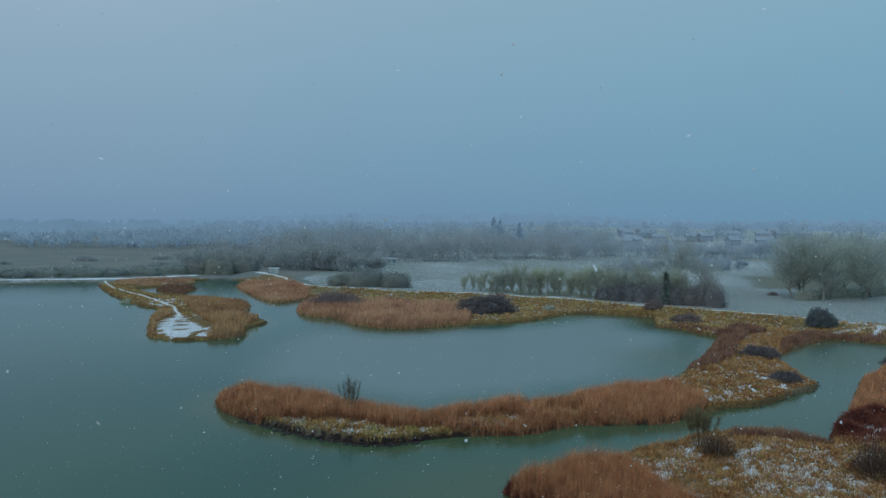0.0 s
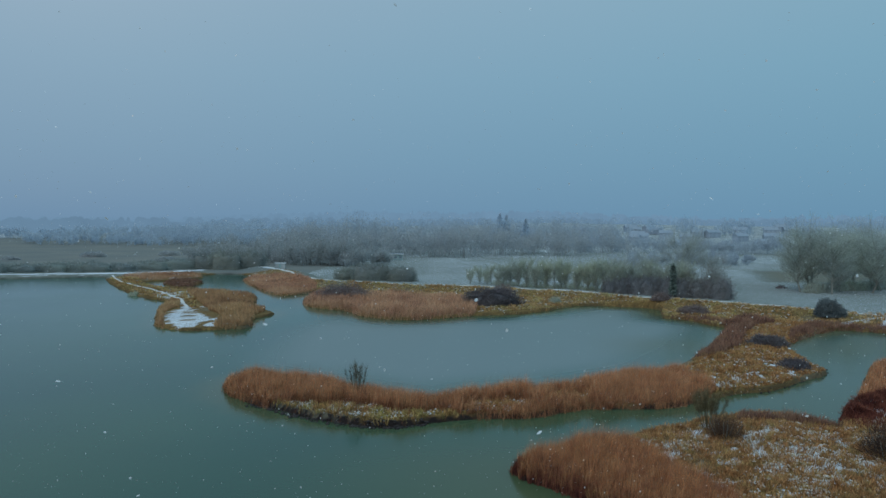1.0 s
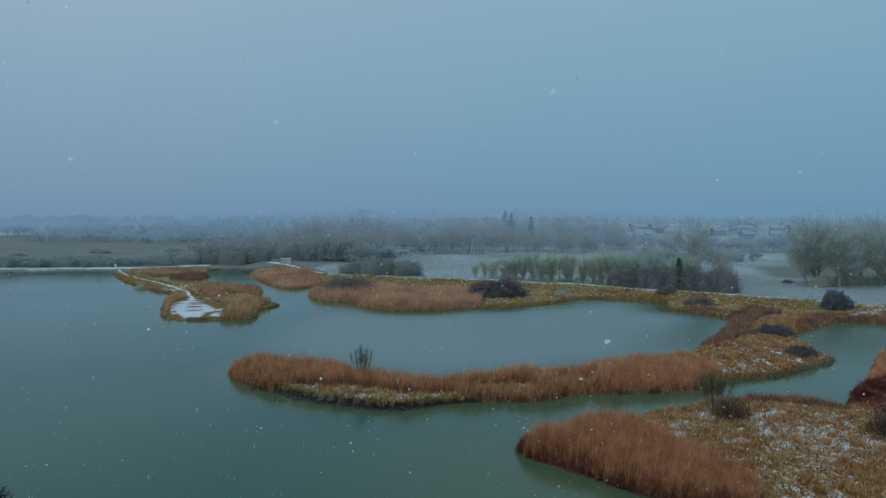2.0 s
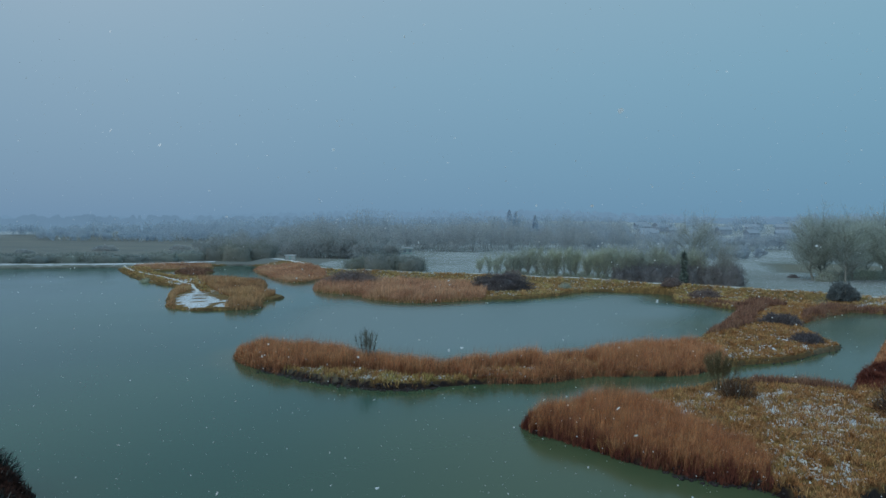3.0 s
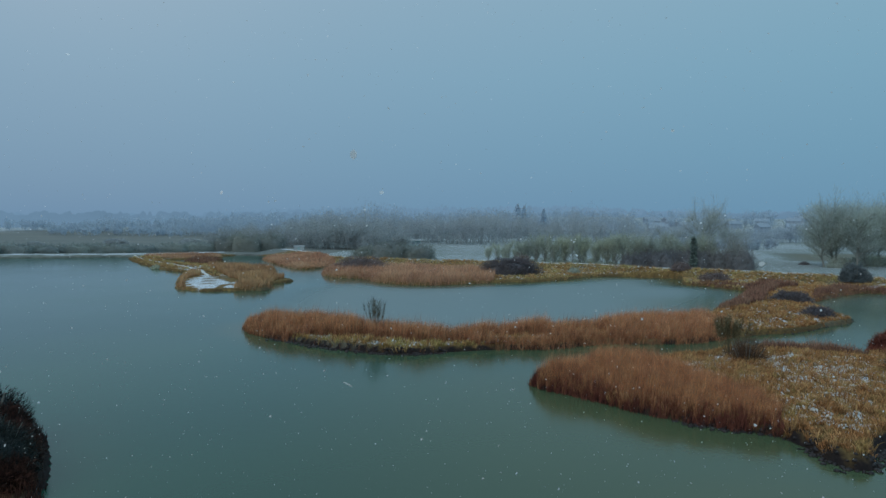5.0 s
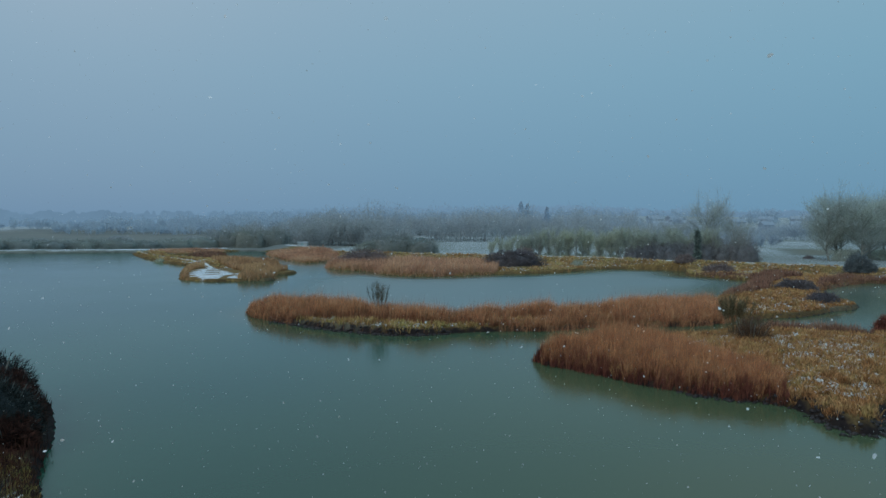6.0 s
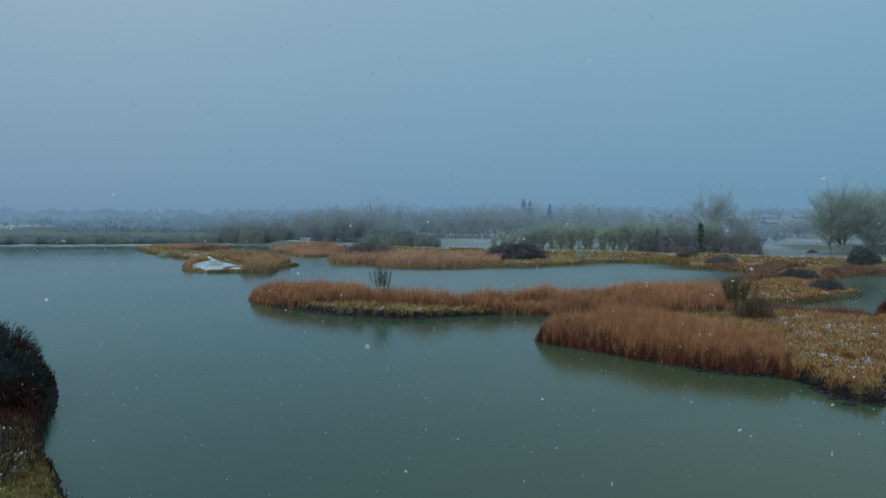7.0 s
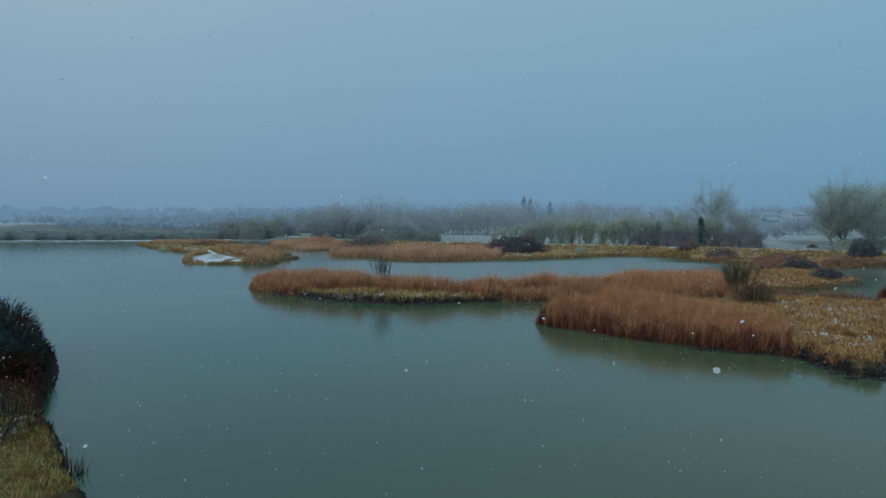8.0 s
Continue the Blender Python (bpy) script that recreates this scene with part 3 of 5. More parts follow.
wx, wy = np.meshgrid(np.concatenate([np.arange(-420, -140, 20), np.arange(-140, 140, 2.5), np.arange(140, 201, 20)]), np.concatenate([np.arange(-60, 10, 10), np.arange(10, 110, 1.5), np.arange(110, 321, 3.5)]))
wsd = ground_at(wx, wy)[1]
LAGOON = smooth_line(SHORE_LAGOON + [(-36, 100), (-38, 130), (-30, 150)] + SHORE_NORTH[10:], 4, True)
# How far the lagoon and bay turn paler, bluer and rougher.
pale_water = np.where(inside(LAGOON, wx, wy), step01(distance(LAGOON, wx, wy, True), 0, 14), 0.0)
pale_water = np.maximum(pale_water, 0.45 * np.exp(-((wx - 90) / 32) ** 2 - ((wy - 117) / 12) ** 2))
margin = step01(wsd, -5, -0.3) * 0.55 * step01(wx + 0.5 * wy, -12, 12)
margin = np.maximum(margin, 0.85 * np.exp(-((wx - 17) / 19) ** 2 - ((wy - 26) / 18) ** 2))
margin = np.maximum(margin, 0.6 * step01(wx, -24, 12) * step01(72 - wy, 0, 18))
margin = np.maximum(margin, 0.55 * step01(wx, 22, 42) * step01(128 - wy, 0, 15) * step01(wy, 58, 70))
wk = np.arange(wx.size).reshape(wx.shape)
wq = np.stack([wk[:-1, :-1], wk[:-1, 1:], wk[1:, 1:], wk[1:, :-1]], -1).reshape(-1, 4)
water_me = array_mesh("water", np.stack([wx, wy, wx * 0], -1).reshape(-1, 3), quads=wq)
for key, values in (("pale_water", pale_water), ("margin", margin)):
    water_me.attributes.new(key, "FLOAT", "POINT").data.foreach_set("value", values.ravel().astype(np.float32))
tagged(part("water", water_me, M_WATER), "calm grey-green lake water under an overcast sky", "water", kind="structure")


def on_path(x, y):
    """Metres to the nearest trodden way."""
    d = np.full(len(x), 99.0)
    for trodden in (DAM_LINE, SPIT_LINE):
        lo, hi = trodden.min(0) - 2, trodden.max(0) + 2
        k = (x > lo[0]) & (x < hi[0]) & (y > lo[1]) & (y < hi[1])
        d[k] = np.minimum(d[k], distance(trodden, x[k], y[k]))
    return d


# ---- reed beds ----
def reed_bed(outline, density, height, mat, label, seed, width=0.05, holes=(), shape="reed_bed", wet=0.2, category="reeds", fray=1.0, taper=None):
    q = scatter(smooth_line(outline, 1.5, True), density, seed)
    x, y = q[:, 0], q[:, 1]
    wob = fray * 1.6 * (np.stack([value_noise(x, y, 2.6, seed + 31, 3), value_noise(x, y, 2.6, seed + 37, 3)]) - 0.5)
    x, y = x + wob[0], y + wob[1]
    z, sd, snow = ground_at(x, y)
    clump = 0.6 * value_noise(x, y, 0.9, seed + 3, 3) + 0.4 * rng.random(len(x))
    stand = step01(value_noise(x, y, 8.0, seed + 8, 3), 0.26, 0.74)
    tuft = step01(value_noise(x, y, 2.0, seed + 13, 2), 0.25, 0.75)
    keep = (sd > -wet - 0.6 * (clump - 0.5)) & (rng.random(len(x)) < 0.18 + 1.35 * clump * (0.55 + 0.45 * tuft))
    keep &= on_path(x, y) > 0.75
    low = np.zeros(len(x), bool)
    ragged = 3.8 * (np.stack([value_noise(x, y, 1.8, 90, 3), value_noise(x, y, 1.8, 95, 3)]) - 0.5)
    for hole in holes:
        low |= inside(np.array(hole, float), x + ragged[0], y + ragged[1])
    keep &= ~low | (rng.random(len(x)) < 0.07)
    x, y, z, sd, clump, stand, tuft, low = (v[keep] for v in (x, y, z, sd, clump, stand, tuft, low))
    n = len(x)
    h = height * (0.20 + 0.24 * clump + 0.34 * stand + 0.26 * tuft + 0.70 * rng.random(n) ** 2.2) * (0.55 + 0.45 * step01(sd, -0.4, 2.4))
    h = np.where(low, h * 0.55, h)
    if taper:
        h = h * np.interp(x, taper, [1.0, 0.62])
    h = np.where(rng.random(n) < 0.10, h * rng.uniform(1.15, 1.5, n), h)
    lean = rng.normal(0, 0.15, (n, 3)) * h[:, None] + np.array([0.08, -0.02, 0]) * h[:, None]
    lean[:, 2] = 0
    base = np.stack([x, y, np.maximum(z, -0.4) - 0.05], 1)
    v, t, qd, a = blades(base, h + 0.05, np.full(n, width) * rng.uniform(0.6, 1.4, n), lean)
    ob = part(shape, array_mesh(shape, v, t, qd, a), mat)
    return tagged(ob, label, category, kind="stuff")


GRASS_GAP = [(3, 70.5), (9, 71.3), (9, 75), (5, 75.5), (2.5, 73.5)]
GRASS_MID = [(10, 73), (17, 75.2), (18, 78.5), (12, 77)]
REED_ISLAND = [(-30.5, 82), (-27, 77), (-20.5, 71.8), (-12.5, 67.3), (-6, 66), (1, 68.6), (10, 70.2), (18.5, 73.6), (27, 74.8),
               (33, 79), (34, 84), (31, 91.5), (25, 88.5), (19, 86), (12.6, 80.5), (4, 79.5), (-2, 75.6), (-10, 79), (-20, 84.5), (-27, 88), (-31, 86)]
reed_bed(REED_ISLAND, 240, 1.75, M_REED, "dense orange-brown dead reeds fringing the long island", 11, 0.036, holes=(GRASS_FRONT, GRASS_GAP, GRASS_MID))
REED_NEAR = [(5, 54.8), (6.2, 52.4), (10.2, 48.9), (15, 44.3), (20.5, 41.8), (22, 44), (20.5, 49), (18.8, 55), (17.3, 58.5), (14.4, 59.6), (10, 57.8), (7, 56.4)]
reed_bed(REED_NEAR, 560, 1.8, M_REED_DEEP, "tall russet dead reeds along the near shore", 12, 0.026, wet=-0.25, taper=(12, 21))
BRUSH_FOOT = [(5, 54.6), (6.2, 52.4), (8, 50.9), (10.2, 49), (12.7, 46.4), (15, 44.4), (17.6, 42.9), (20.6, 41.8), (21.2, 43.2), (18, 44.2), (15.6, 45.6), (13.4, 47.8), (11, 50.2), (8.8, 52.2), (7, 54), (6.4, 55.6)]
reed_bed(BRUSH_FOOT, 520, 1.35, M_MAROON, "short dark red stems at the foot of the reeds", 27, 0.03, shape="brush_bed", category="brushwood", wet=0.05)
REED_MID = [(-40, 168), (-34.7, 159.5), (-26, 154), (-20.6, 145.8), (-12, 140.5), (-4.7, 142.4), (4.4, 147.4), (6, 158), (3, 178), (-10, 182), (-24, 183), (-40, 184)]
reed_bed(REED_MID, 37, 1.65, M_REED_HAZED, "broad bed of brown reeds below the embankment", 13, 0.085)
REED_WEST = [(-77.5, 233), (-65, 208.5), (-54.4, 190.4), (-48, 186.8), (-43, 195), (-46, 212), (-58, 232), (-72, 246), (-81, 251)]
reed_bed(REED_WEST, 36, 0.95, M_REED_HAZED, "tawny reeds at the head of the channel", 14, 0.12)
REED_SPIT = [(-80, 193), (-59, 185.6), (-53.4, 173), (-50.3, 159), (-45, 154), (-44, 140), (-41, 129.5), (-48, 127), (-49.5, 137), (-58, 150), (-68, 168)]
reed_bed(REED_SPIT, 46, 1.2, M_REED_OCHRE, "golden-brown reeds covering the spit", 15, 0.09)
REED_LOBE = [(-76, 166), (-73.5, 157), (-63.5, 132.5), (-58, 126.5), (-60, 131), (-66.5, 145), (-68, 156), (-72, 167)]
reed_bed(REED_LOBE, 60, 0.9, M_REED_OCHRE, "reed fringe on the outer edge of the spit", 16, 0.09)
reed_bed(ISLET, 18, 1.0, M_REED_RED, "small islet overgrown with reddish reeds", 17, 0.12)
REED_COVE = [(-126, 240), (-112, 228), (-103, 234), (-97, 243), (-101, 254), (-110, 262), (-128, 256)]
reed_bed(REED_COVE, 9, 0.8, M_REED_HAZED, "low fawn reeds in the back cove", 18, 0.12)
BRUSH_PENINSULA = [(39, 102), (47.5, 116), (55, 129), (60, 137), (68, 143), (70, 137), (62, 130), (55, 119), (50, 110), (45, 104)]
reed_bed(BRUSH_PENINSULA, 60, 1.25, M_REED_RED, "dark red-brown brushwood at the lagoon edge", 19, 0.08, shape="brush_bed", category="brushwood")
BRUSH_BAY = [(63, 117), (68.3, 122), (77.5, 130), (82.4, 132.2), (87, 129.4), (96, 124.5), (97, 127), (88, 133), (82, 136), (76, 134), (66, 124)]
reed_bed(BRUSH_BAY, 60, 1.1, M_REED_RED, "dark red-brown brushwood fringing the bay", 20, 0.08, shape="brush_bed", category="brushwood")
BRUSH_EAST = [(42.6, 69.6), (45, 73), (48, 76.5), (52, 79), (58, 78), (62, 70), (54, 61), (46, 62), (43, 65)]
reed_bed(BRUSH_EAST, 60, 0.7, M_MAROON, "deep red-brown brushwood on the east shore", 21, 0.06, shape="brush_bed", category="brushwood")
REED_EAST = [(51, 79.5), (56, 86), (59, 90), (65, 97), (73, 104), (90, 106), (90, 88), (70, 76), (60, 78)]
reed_bed(REED_EAST, 60, 1.35, M_REED, "faded orange reeds on the east shore", 22, 0.07)
BRUSH_STRIP = [(31, 67.4), (36, 68.7), (39.4, 66.4), (41, 65.8), (41.2, 67.2), (38.5, 69.4), (36, 70.3), (31.5, 68.8)]
reed_bed(BRUSH_STRIP, 120, 0.95, M_REED_RED, "low red brush on the channel bank", 23, 0.06, shape="brush_bed", category="brushwood")
BRUSH_COVE = [(50, 146.5), (53.6, 144.2), (56, 139), (58.5, 134), (61, 137), (58, 143), (54, 147.5)]
reed_bed(BRUSH_COVE, 40, 1.0, M_REED_RED, "low russet brush on the cove edge", 24, 0.09, shape="brush_bed", category="brushwood")
BRUSH_BANK = [(-20.4, 29.2), (-23, 32.5), (-25.6, 36.5), (-28, 39.2), (-28.6, 38), (-25.5, 34), (-23.2, 30.6), (-21.8, 29)]
reed_bed(BRUSH_BANK, 70, 0.9, M_BRAMBLE, "reddish reeds and brambles on the near bank", 25, 0.04, shape="brush_bed", category="brushwood")
BRUSH_EDGE = [(-16.2, 23.4), (-18.3, 26), (-21, 30), (-22.5, 29), (-19, 24.5), (-17, 23)]
reed_bed(BRUSH_EDGE, 120, 0.55, M_BRAMBLE, "dark red stems at the foot of the near bank", 26, 0.03, shape="brush_bed", category="brushwood")


TUFT = [(-14.1, 20.4), (-13.7, 20.1), (-13.3, 20.4), (-13.4, 20.8), (-13.9, 20.9)]
reed_bed(TUFT, 300, 1.5, M_BRAMBLE, "tuft of dark red reeds in the water", 28, 0.022, wet=2.0, fray=0.2)


# ---- rough grass ----
def grass_area(outline, density, height, width, label, seed, mat=None):
    """Tussocks: each a spray of stems that lean out from one root."""
    g = np.random.default_rng(seed + 500)
    root = scatter(outline, density / 11, seed)
    each = g.integers(6, 17, len(root))
    k = np.repeat(np.arange(len(root)), each)
    size = g.uniform(0.6, 1.35, len(root)) * (0.55 + 0.8 * value_noise(root[:, 0], root[:, 1], 2.4, seed + 5, 2))
    spread = 0.62 * height * size[k]
    out = g.normal(0, 1, (len(k), 2))
    x, y = (root[k] + out * spread[:, None] * 0.45).T
    z, sd, snow = ground_at(x, y)
    keep = (sd > np.where(y < 72, 0.36, 0.4)) & (g.random(len(x)) > snow * 0.9) & (on_path(x, y) > 0.75)
    x, y, z, k, out = x[keep], y[keep], z[keep], k[keep], out[keep]
    n = len(x)
    h = height * size[k] * g.uniform(0.6, 1.25, n)
    lean = np.column_stack([out * 0.34 + g.normal(0, 0.22, (n, 2)), np.zeros(n)]) * h[:, None]
    v, t, qd, a = blades(np.stack([x, y, z - 0.03], 1), h + 0.03, width * g.uniform(0.6, 1.4, n), lean)
    ob = part("rough_grass", array_mesh("rough_grass", v, t, qd, a), mat or M_GRASS)
    return tagged(ob, label, "grass", kind="stuff")


GRASS_NEAR = [(6, 56), (11, 48), (20, 42.4), (21.3, 38), (23.4, 36.4), (29, 41), (45, 39), (62, 50), (58, 66), (44, 68), (38, 71), (30, 71), (20, 65)]
grass_area(GRASS_NEAR, 130, 0.46, 0.04, "tawny tussock grass with snow between the tufts", 31)
GRASS_PENINSULA = [(31, 79), (37.8, 81.5), (48, 87), (56, 93), (58, 106), (66, 121), (82, 134), (70, 142), (56, 128), (44, 108), (34, 92)]
grass_area(GRASS_PENINSULA, 66, 0.48, 0.055, "golden tussock grass on the peninsula", 32)
grass_area(GRASS_FRONT, 70, 0.46, 0.05, "yellowish grass with snow on the island bank", 33, M_GRASS_STRAW)
grass_area(GRASS_GAP, 90, 0.45, 0.05, "trampled pale grass among the reeds", 34)
grass_area(GRASS_MID, 90, 0.6, 0.05, "straw-coloured grass among the reeds", 35)
GRASS_DAM = [(6, 151), (23, 157), (33, 168), (53, 164), (50, 147), (58, 134), (70, 141), (82, 134), (110, 120), (110, 128), (86, 149), (71, 160), (54, 170), (35, 184), (7, 197), (-12, 201), (-47, 215), (-44, 195), (0, 182)]
grass_area(GRASS_DAM, 19, 0.42, 0.085, "tawny grass on the embankment slope", 36, M_GRASS_OLIVE)
GRASS_SPIT = [(-127, 233), (-105, 199), (-81, 173), (-77, 168), (-66, 152), (-60, 150), (-80, 192), (-105, 214), (-118, 236)]
grass_area(GRASS_SPIT, 10, 0.5, 0.14, "ochre grass along the spit path", 37, M_GRASS_OLIVE)
GRASS_BANK = [(-12, 18.6), (-15.5, 22.3), (-19.5, 27.5), (-25, 30), (-26, 17), (-14, 12)]
grass_area(GRASS_BANK, 300, 0.22, 0.016, "short yellow-green grass on the near bank", 38, M_GRASS_BANK)


# ---- dark stones and clods along the banks ----
def bank_stones(shore, count, size, label, seed):
    g = np.random.default_rng(seed)
    line = smooth_line(shore, 0.5)
    k = g.integers(0, len(line), count)
    p = line[k] + g.normal(0, 0.3, (count, 2))
    z = ground_at(p[:, 0], p[:, 1])[0]
    th, ph = np.meshgrid(np.arange(6) * np.pi / 3, [-0.9, 0.0, 0.9])
    unit = np.stack([np.cos(th) * np.cos(ph), np.sin(th) * np.cos(ph), np.sin(ph)], -1).reshape(-1, 3)
    unit = np.concatenate([unit, [[0, 0, 1.0]]])
    r = size * g.uniform(0.5, 1.5, (count, 1, 1)) * g.uniform(0.75, 1.2, (count, len(unit), 1)) * np.array([1.2, 1.0, 0.75])
    v = (np.column_stack([p, np.maximum(z, 0.02)])[:, None] + unit[None] * r).reshape(-1, 3)
    a = np.arange(6)
    q = np.concatenate([np.stack([a + 6 * o, (a + 1) % 6 + 6 * o, (a + 1) % 6 + 6 * o + 6, a + 6 * o + 6], 1) for o in (0, 1)])
    t = np.stack([a + 12, (a + 1) % 6 + 12, np.full(6, 18)], 1)
    off = np.arange(count)[:, None, None] * len(unit)
    me = array_mesh("bank_stones", v, tris=(t[None] + off).reshape(-1, 3), quads=(q[None] + off).reshape(-1, 4))
    return tagged(part("bank_stones", me, M_CLOD), label, "stones", kind="stuff")


bank_stones(SHORE_ISLAND[2:9], 260, 0.14, "black wet stones and clods under the island bank", 41)
bank_stones(SHORE_NEAR[5:14], 300, 0.12, "black wet stones and clods under the near bank", 42)
bank_stones(SHORE_ISLAND[15:22], 70, 0.11, "dark wet clods under the peninsula bank", 43)


# ---- scraps of snow caught on the tussocks ----
def snow_scraps(outline, count, size, lift, label, seed, share=0.54):
    """Flat, uneven crumbs of snow lying in drifts on the grass."""
    g = np.random.default_rng(seed)
    poly = np.array(outline, float)
    p = g.uniform(poly.min(0), poly.max(0), (count * 9, 2))
    drift = 0.65 * value_noise(p[:, 0], p[:, 1], 2.6, seed, 2) + 0.35 * value_noise(p[:, 0], p[:, 1], 0.8, seed + 4, 2)
    z, sd, snow = ground_at(p[:, 0], p[:, 1])
    keep = inside(poly, p[:, 0], p[:, 1]) & (sd > 1.1) & (drift + g.normal(0, 0.04, len(p)) > share)
    p, z = p[keep][:count], z[keep][:count]
    n = len(p)
    w = np.arange(5) * 2 * np.pi / 5
    r = size * g.uniform(0.35, 1.0, (n, 1)) * g.uniform(0.5, 1.25, (n, 5))
    turn, wide = g.uniform(0, np.pi, (n, 1)), g.uniform(0.45, 1.0, (n, 1))
    ux, uy = r * np.cos(w), r * np.sin(w) * wide
    top = lift * g.uniform(0.3, 1.0, (n, 1)) + z[:, None]
    rim = np.stack([p[:, :1] + ux * np.cos(turn) - uy * np.sin(turn), p[:, 1:] + ux * np.sin(turn) + uy * np.cos(turn), top + g.normal(0, 0.02, (n, 5))], -1)
    crest = np.column_stack([p, top[:, 0] + 0.05])[:, None]
    low = rim * 1.0
    low[:, :, 2] -= 0.06
    v = np.concatenate([rim, low, crest], 1).reshape(-1, 3)
    a = np.arange(5)
    off = np.arange(n)[:, None, None] * 11
    t = np.stack([a, (a + 1) % 5, np.full(5, 10)], 1)
    q = np.stack([a + 5, (a + 1) % 5 + 5, (a + 1) % 5, a], 1)
    me = array_mesh("snow_scraps", v, tris=(t[None] + off).reshape(-1, 3), quads=(q[None] + off).reshape(-1, 4))
    return tagged(part("snow_scraps", me, M_SNOW_THIN), label, "snow", kind="stuff")


snow_scraps(GRASS_NEAR, 7000, 0.19, 0.2, "thin snow lying among the tawny tussocks", 901, 0.55)
snow_scraps(GRASS_FRONT, 200, 0.2, 0.2, "scraps of snow on the island bank", 902, 0.46)
snow_scraps(GRASS_GAP, 60, 0.22, 0.2, "scraps of snow in the reed clearing", 903, 0.42)
snow_scraps(GRASS_MID, 50, 0.22, 0.2, "scraps of snow among the straw grass", 904, 0.42)
snow_scraps(GRASS_DAM, 1000, 0.34, 0.36, "specks of snow on the embankment grass", 907, 0.5)
snow_scraps(GRASS_PENINSULA, 1500, 0.2, 0.3, "thin snow among the golden tussocks", 905)
snow_scraps(GRASS_BANK, 600, 0.12, 0.14, "scraps of snow on the near bank grass", 906)


# ---- shrubs and trees ----
def shrub(name, at, size, count, mat, label, category, seed, twig=(0.5, 0.05), stems=9, thick=0.05, fill=0.0, spiky=0.35, boxy=False, bark=None):
    """A many-stemmed bush: stems from the root, forked limbs, and a crown of fine twigs."""
    g = np.random.default_rng(seed)
    wx, wy, hz = size
    z0 = float(ground_at(np.array([at[0]]), np.array([at[1]]))[0][0])
    root = new(name)
    root.location = (at[0], at[1], z0 - 0.1)
    th = g.uniform(0, 2 * np.pi, stems)
    rr = np.sqrt(g.random(stems)) * 0.55
    foot = np.stack([np.cos(th) * rr * wx * 0.35, np.sin(th) * rr * wy * 0.35, np.zeros(stems)], 1)
    head = np.stack([np.cos(th) * rr * wx * 0.8, np.sin(th) * rr * wy * 0.8, hz * g.uniform(0.55, 0.85, stems)], 1)
    v, q = tubes(foot, head, np.full(stems, thick), np.full(stems, thick * 0.4))
    tagged(part("stem_cluster", array_mesh("stem_cluster", v, quads=q), bark or M_BARK, root), kind="stuff")
    # crown: twigs grow outward from points inside a lumpy dome
    d = g.normal(size=(count, 3)); d[:, 2] = np.abs(d[:, 2])
    d /= np.linalg.norm(d, axis=1, keepdims=True)
    if boxy:
        d /= (np.abs(d) ** 4).sum(1, keepdims=True) ** 0.25
    lump = 0.62 + 0.7 * value_noise(d[:, 0] * 3 + 10, d[:, 1] * 3 + d[:, 2] * 2, 1.0, seed, 2)
    r = lump * (fill + (1 - fill) * g.random(count) ** 0.6)
    start = d * np.array([wx / 2, wy / 2, hz]) * r[:, None] * 0.92
    if spiky > 0.8:
        start[:, :2] *= (0.4 + 0.85 * start[:, 2:] / hz)
    out = d * np.array([1, 1, 0.8]) + np.array([0, 0, spiky]) + g.normal(0, 0.45, (count, 3))
    out /= np.linalg.norm(out, axis=1, keepdims=True)
    ln = twig[0] * g.uniform(0.5, 1.5, count)
    end = start + out * ln[:, None]
    start[:, 2], end[:, 2] = np.maximum(start[:, 2], 0.02), np.maximum(end[:, 2], 0.02)
    v, q, a = strips(start, end, twig[1] * g.uniform(0.6, 1.4, count))
    part("crown", array_mesh("crown", v, quads=q, along=a), mat, root)
    if fill > 0.3:
        th, ph = np.meshgrid(np.linspace(0, 2 * np.pi, 19), np.linspace(0, np.pi / 2, 7))
        e = np.stack([np.cos(th) * np.cos(ph), np.sin(th) * np.cos(ph), np.sin(ph)], -1).reshape(-1, 3)
        if boxy:
            e = e / (np.abs(e) ** 4).sum(1, keepdims=True) ** 0.25
        er = 0.62 + 0.7 * value_noise(e[:, 0] * 3 + 10, e[:, 1] * 3 + e[:, 2] * 2, 1.0, seed, 2)
        e = e * np.array([wx / 2, wy / 2, hz]) * (er * 0.74)[:, None]
        k = np.arange(7 * 19).reshape(7, 19)
        part("inner_growth", array_mesh("inner_growth", e, quads=np.stack([k[:-1, :-1], k[:-1, 1:], k[1:, 1:], k[1:, :-1]], -1).reshape(-1, 4), along=np.zeros(len(e))), mat, root, "dense dark inner growth")
    return tagged(root, label, category)


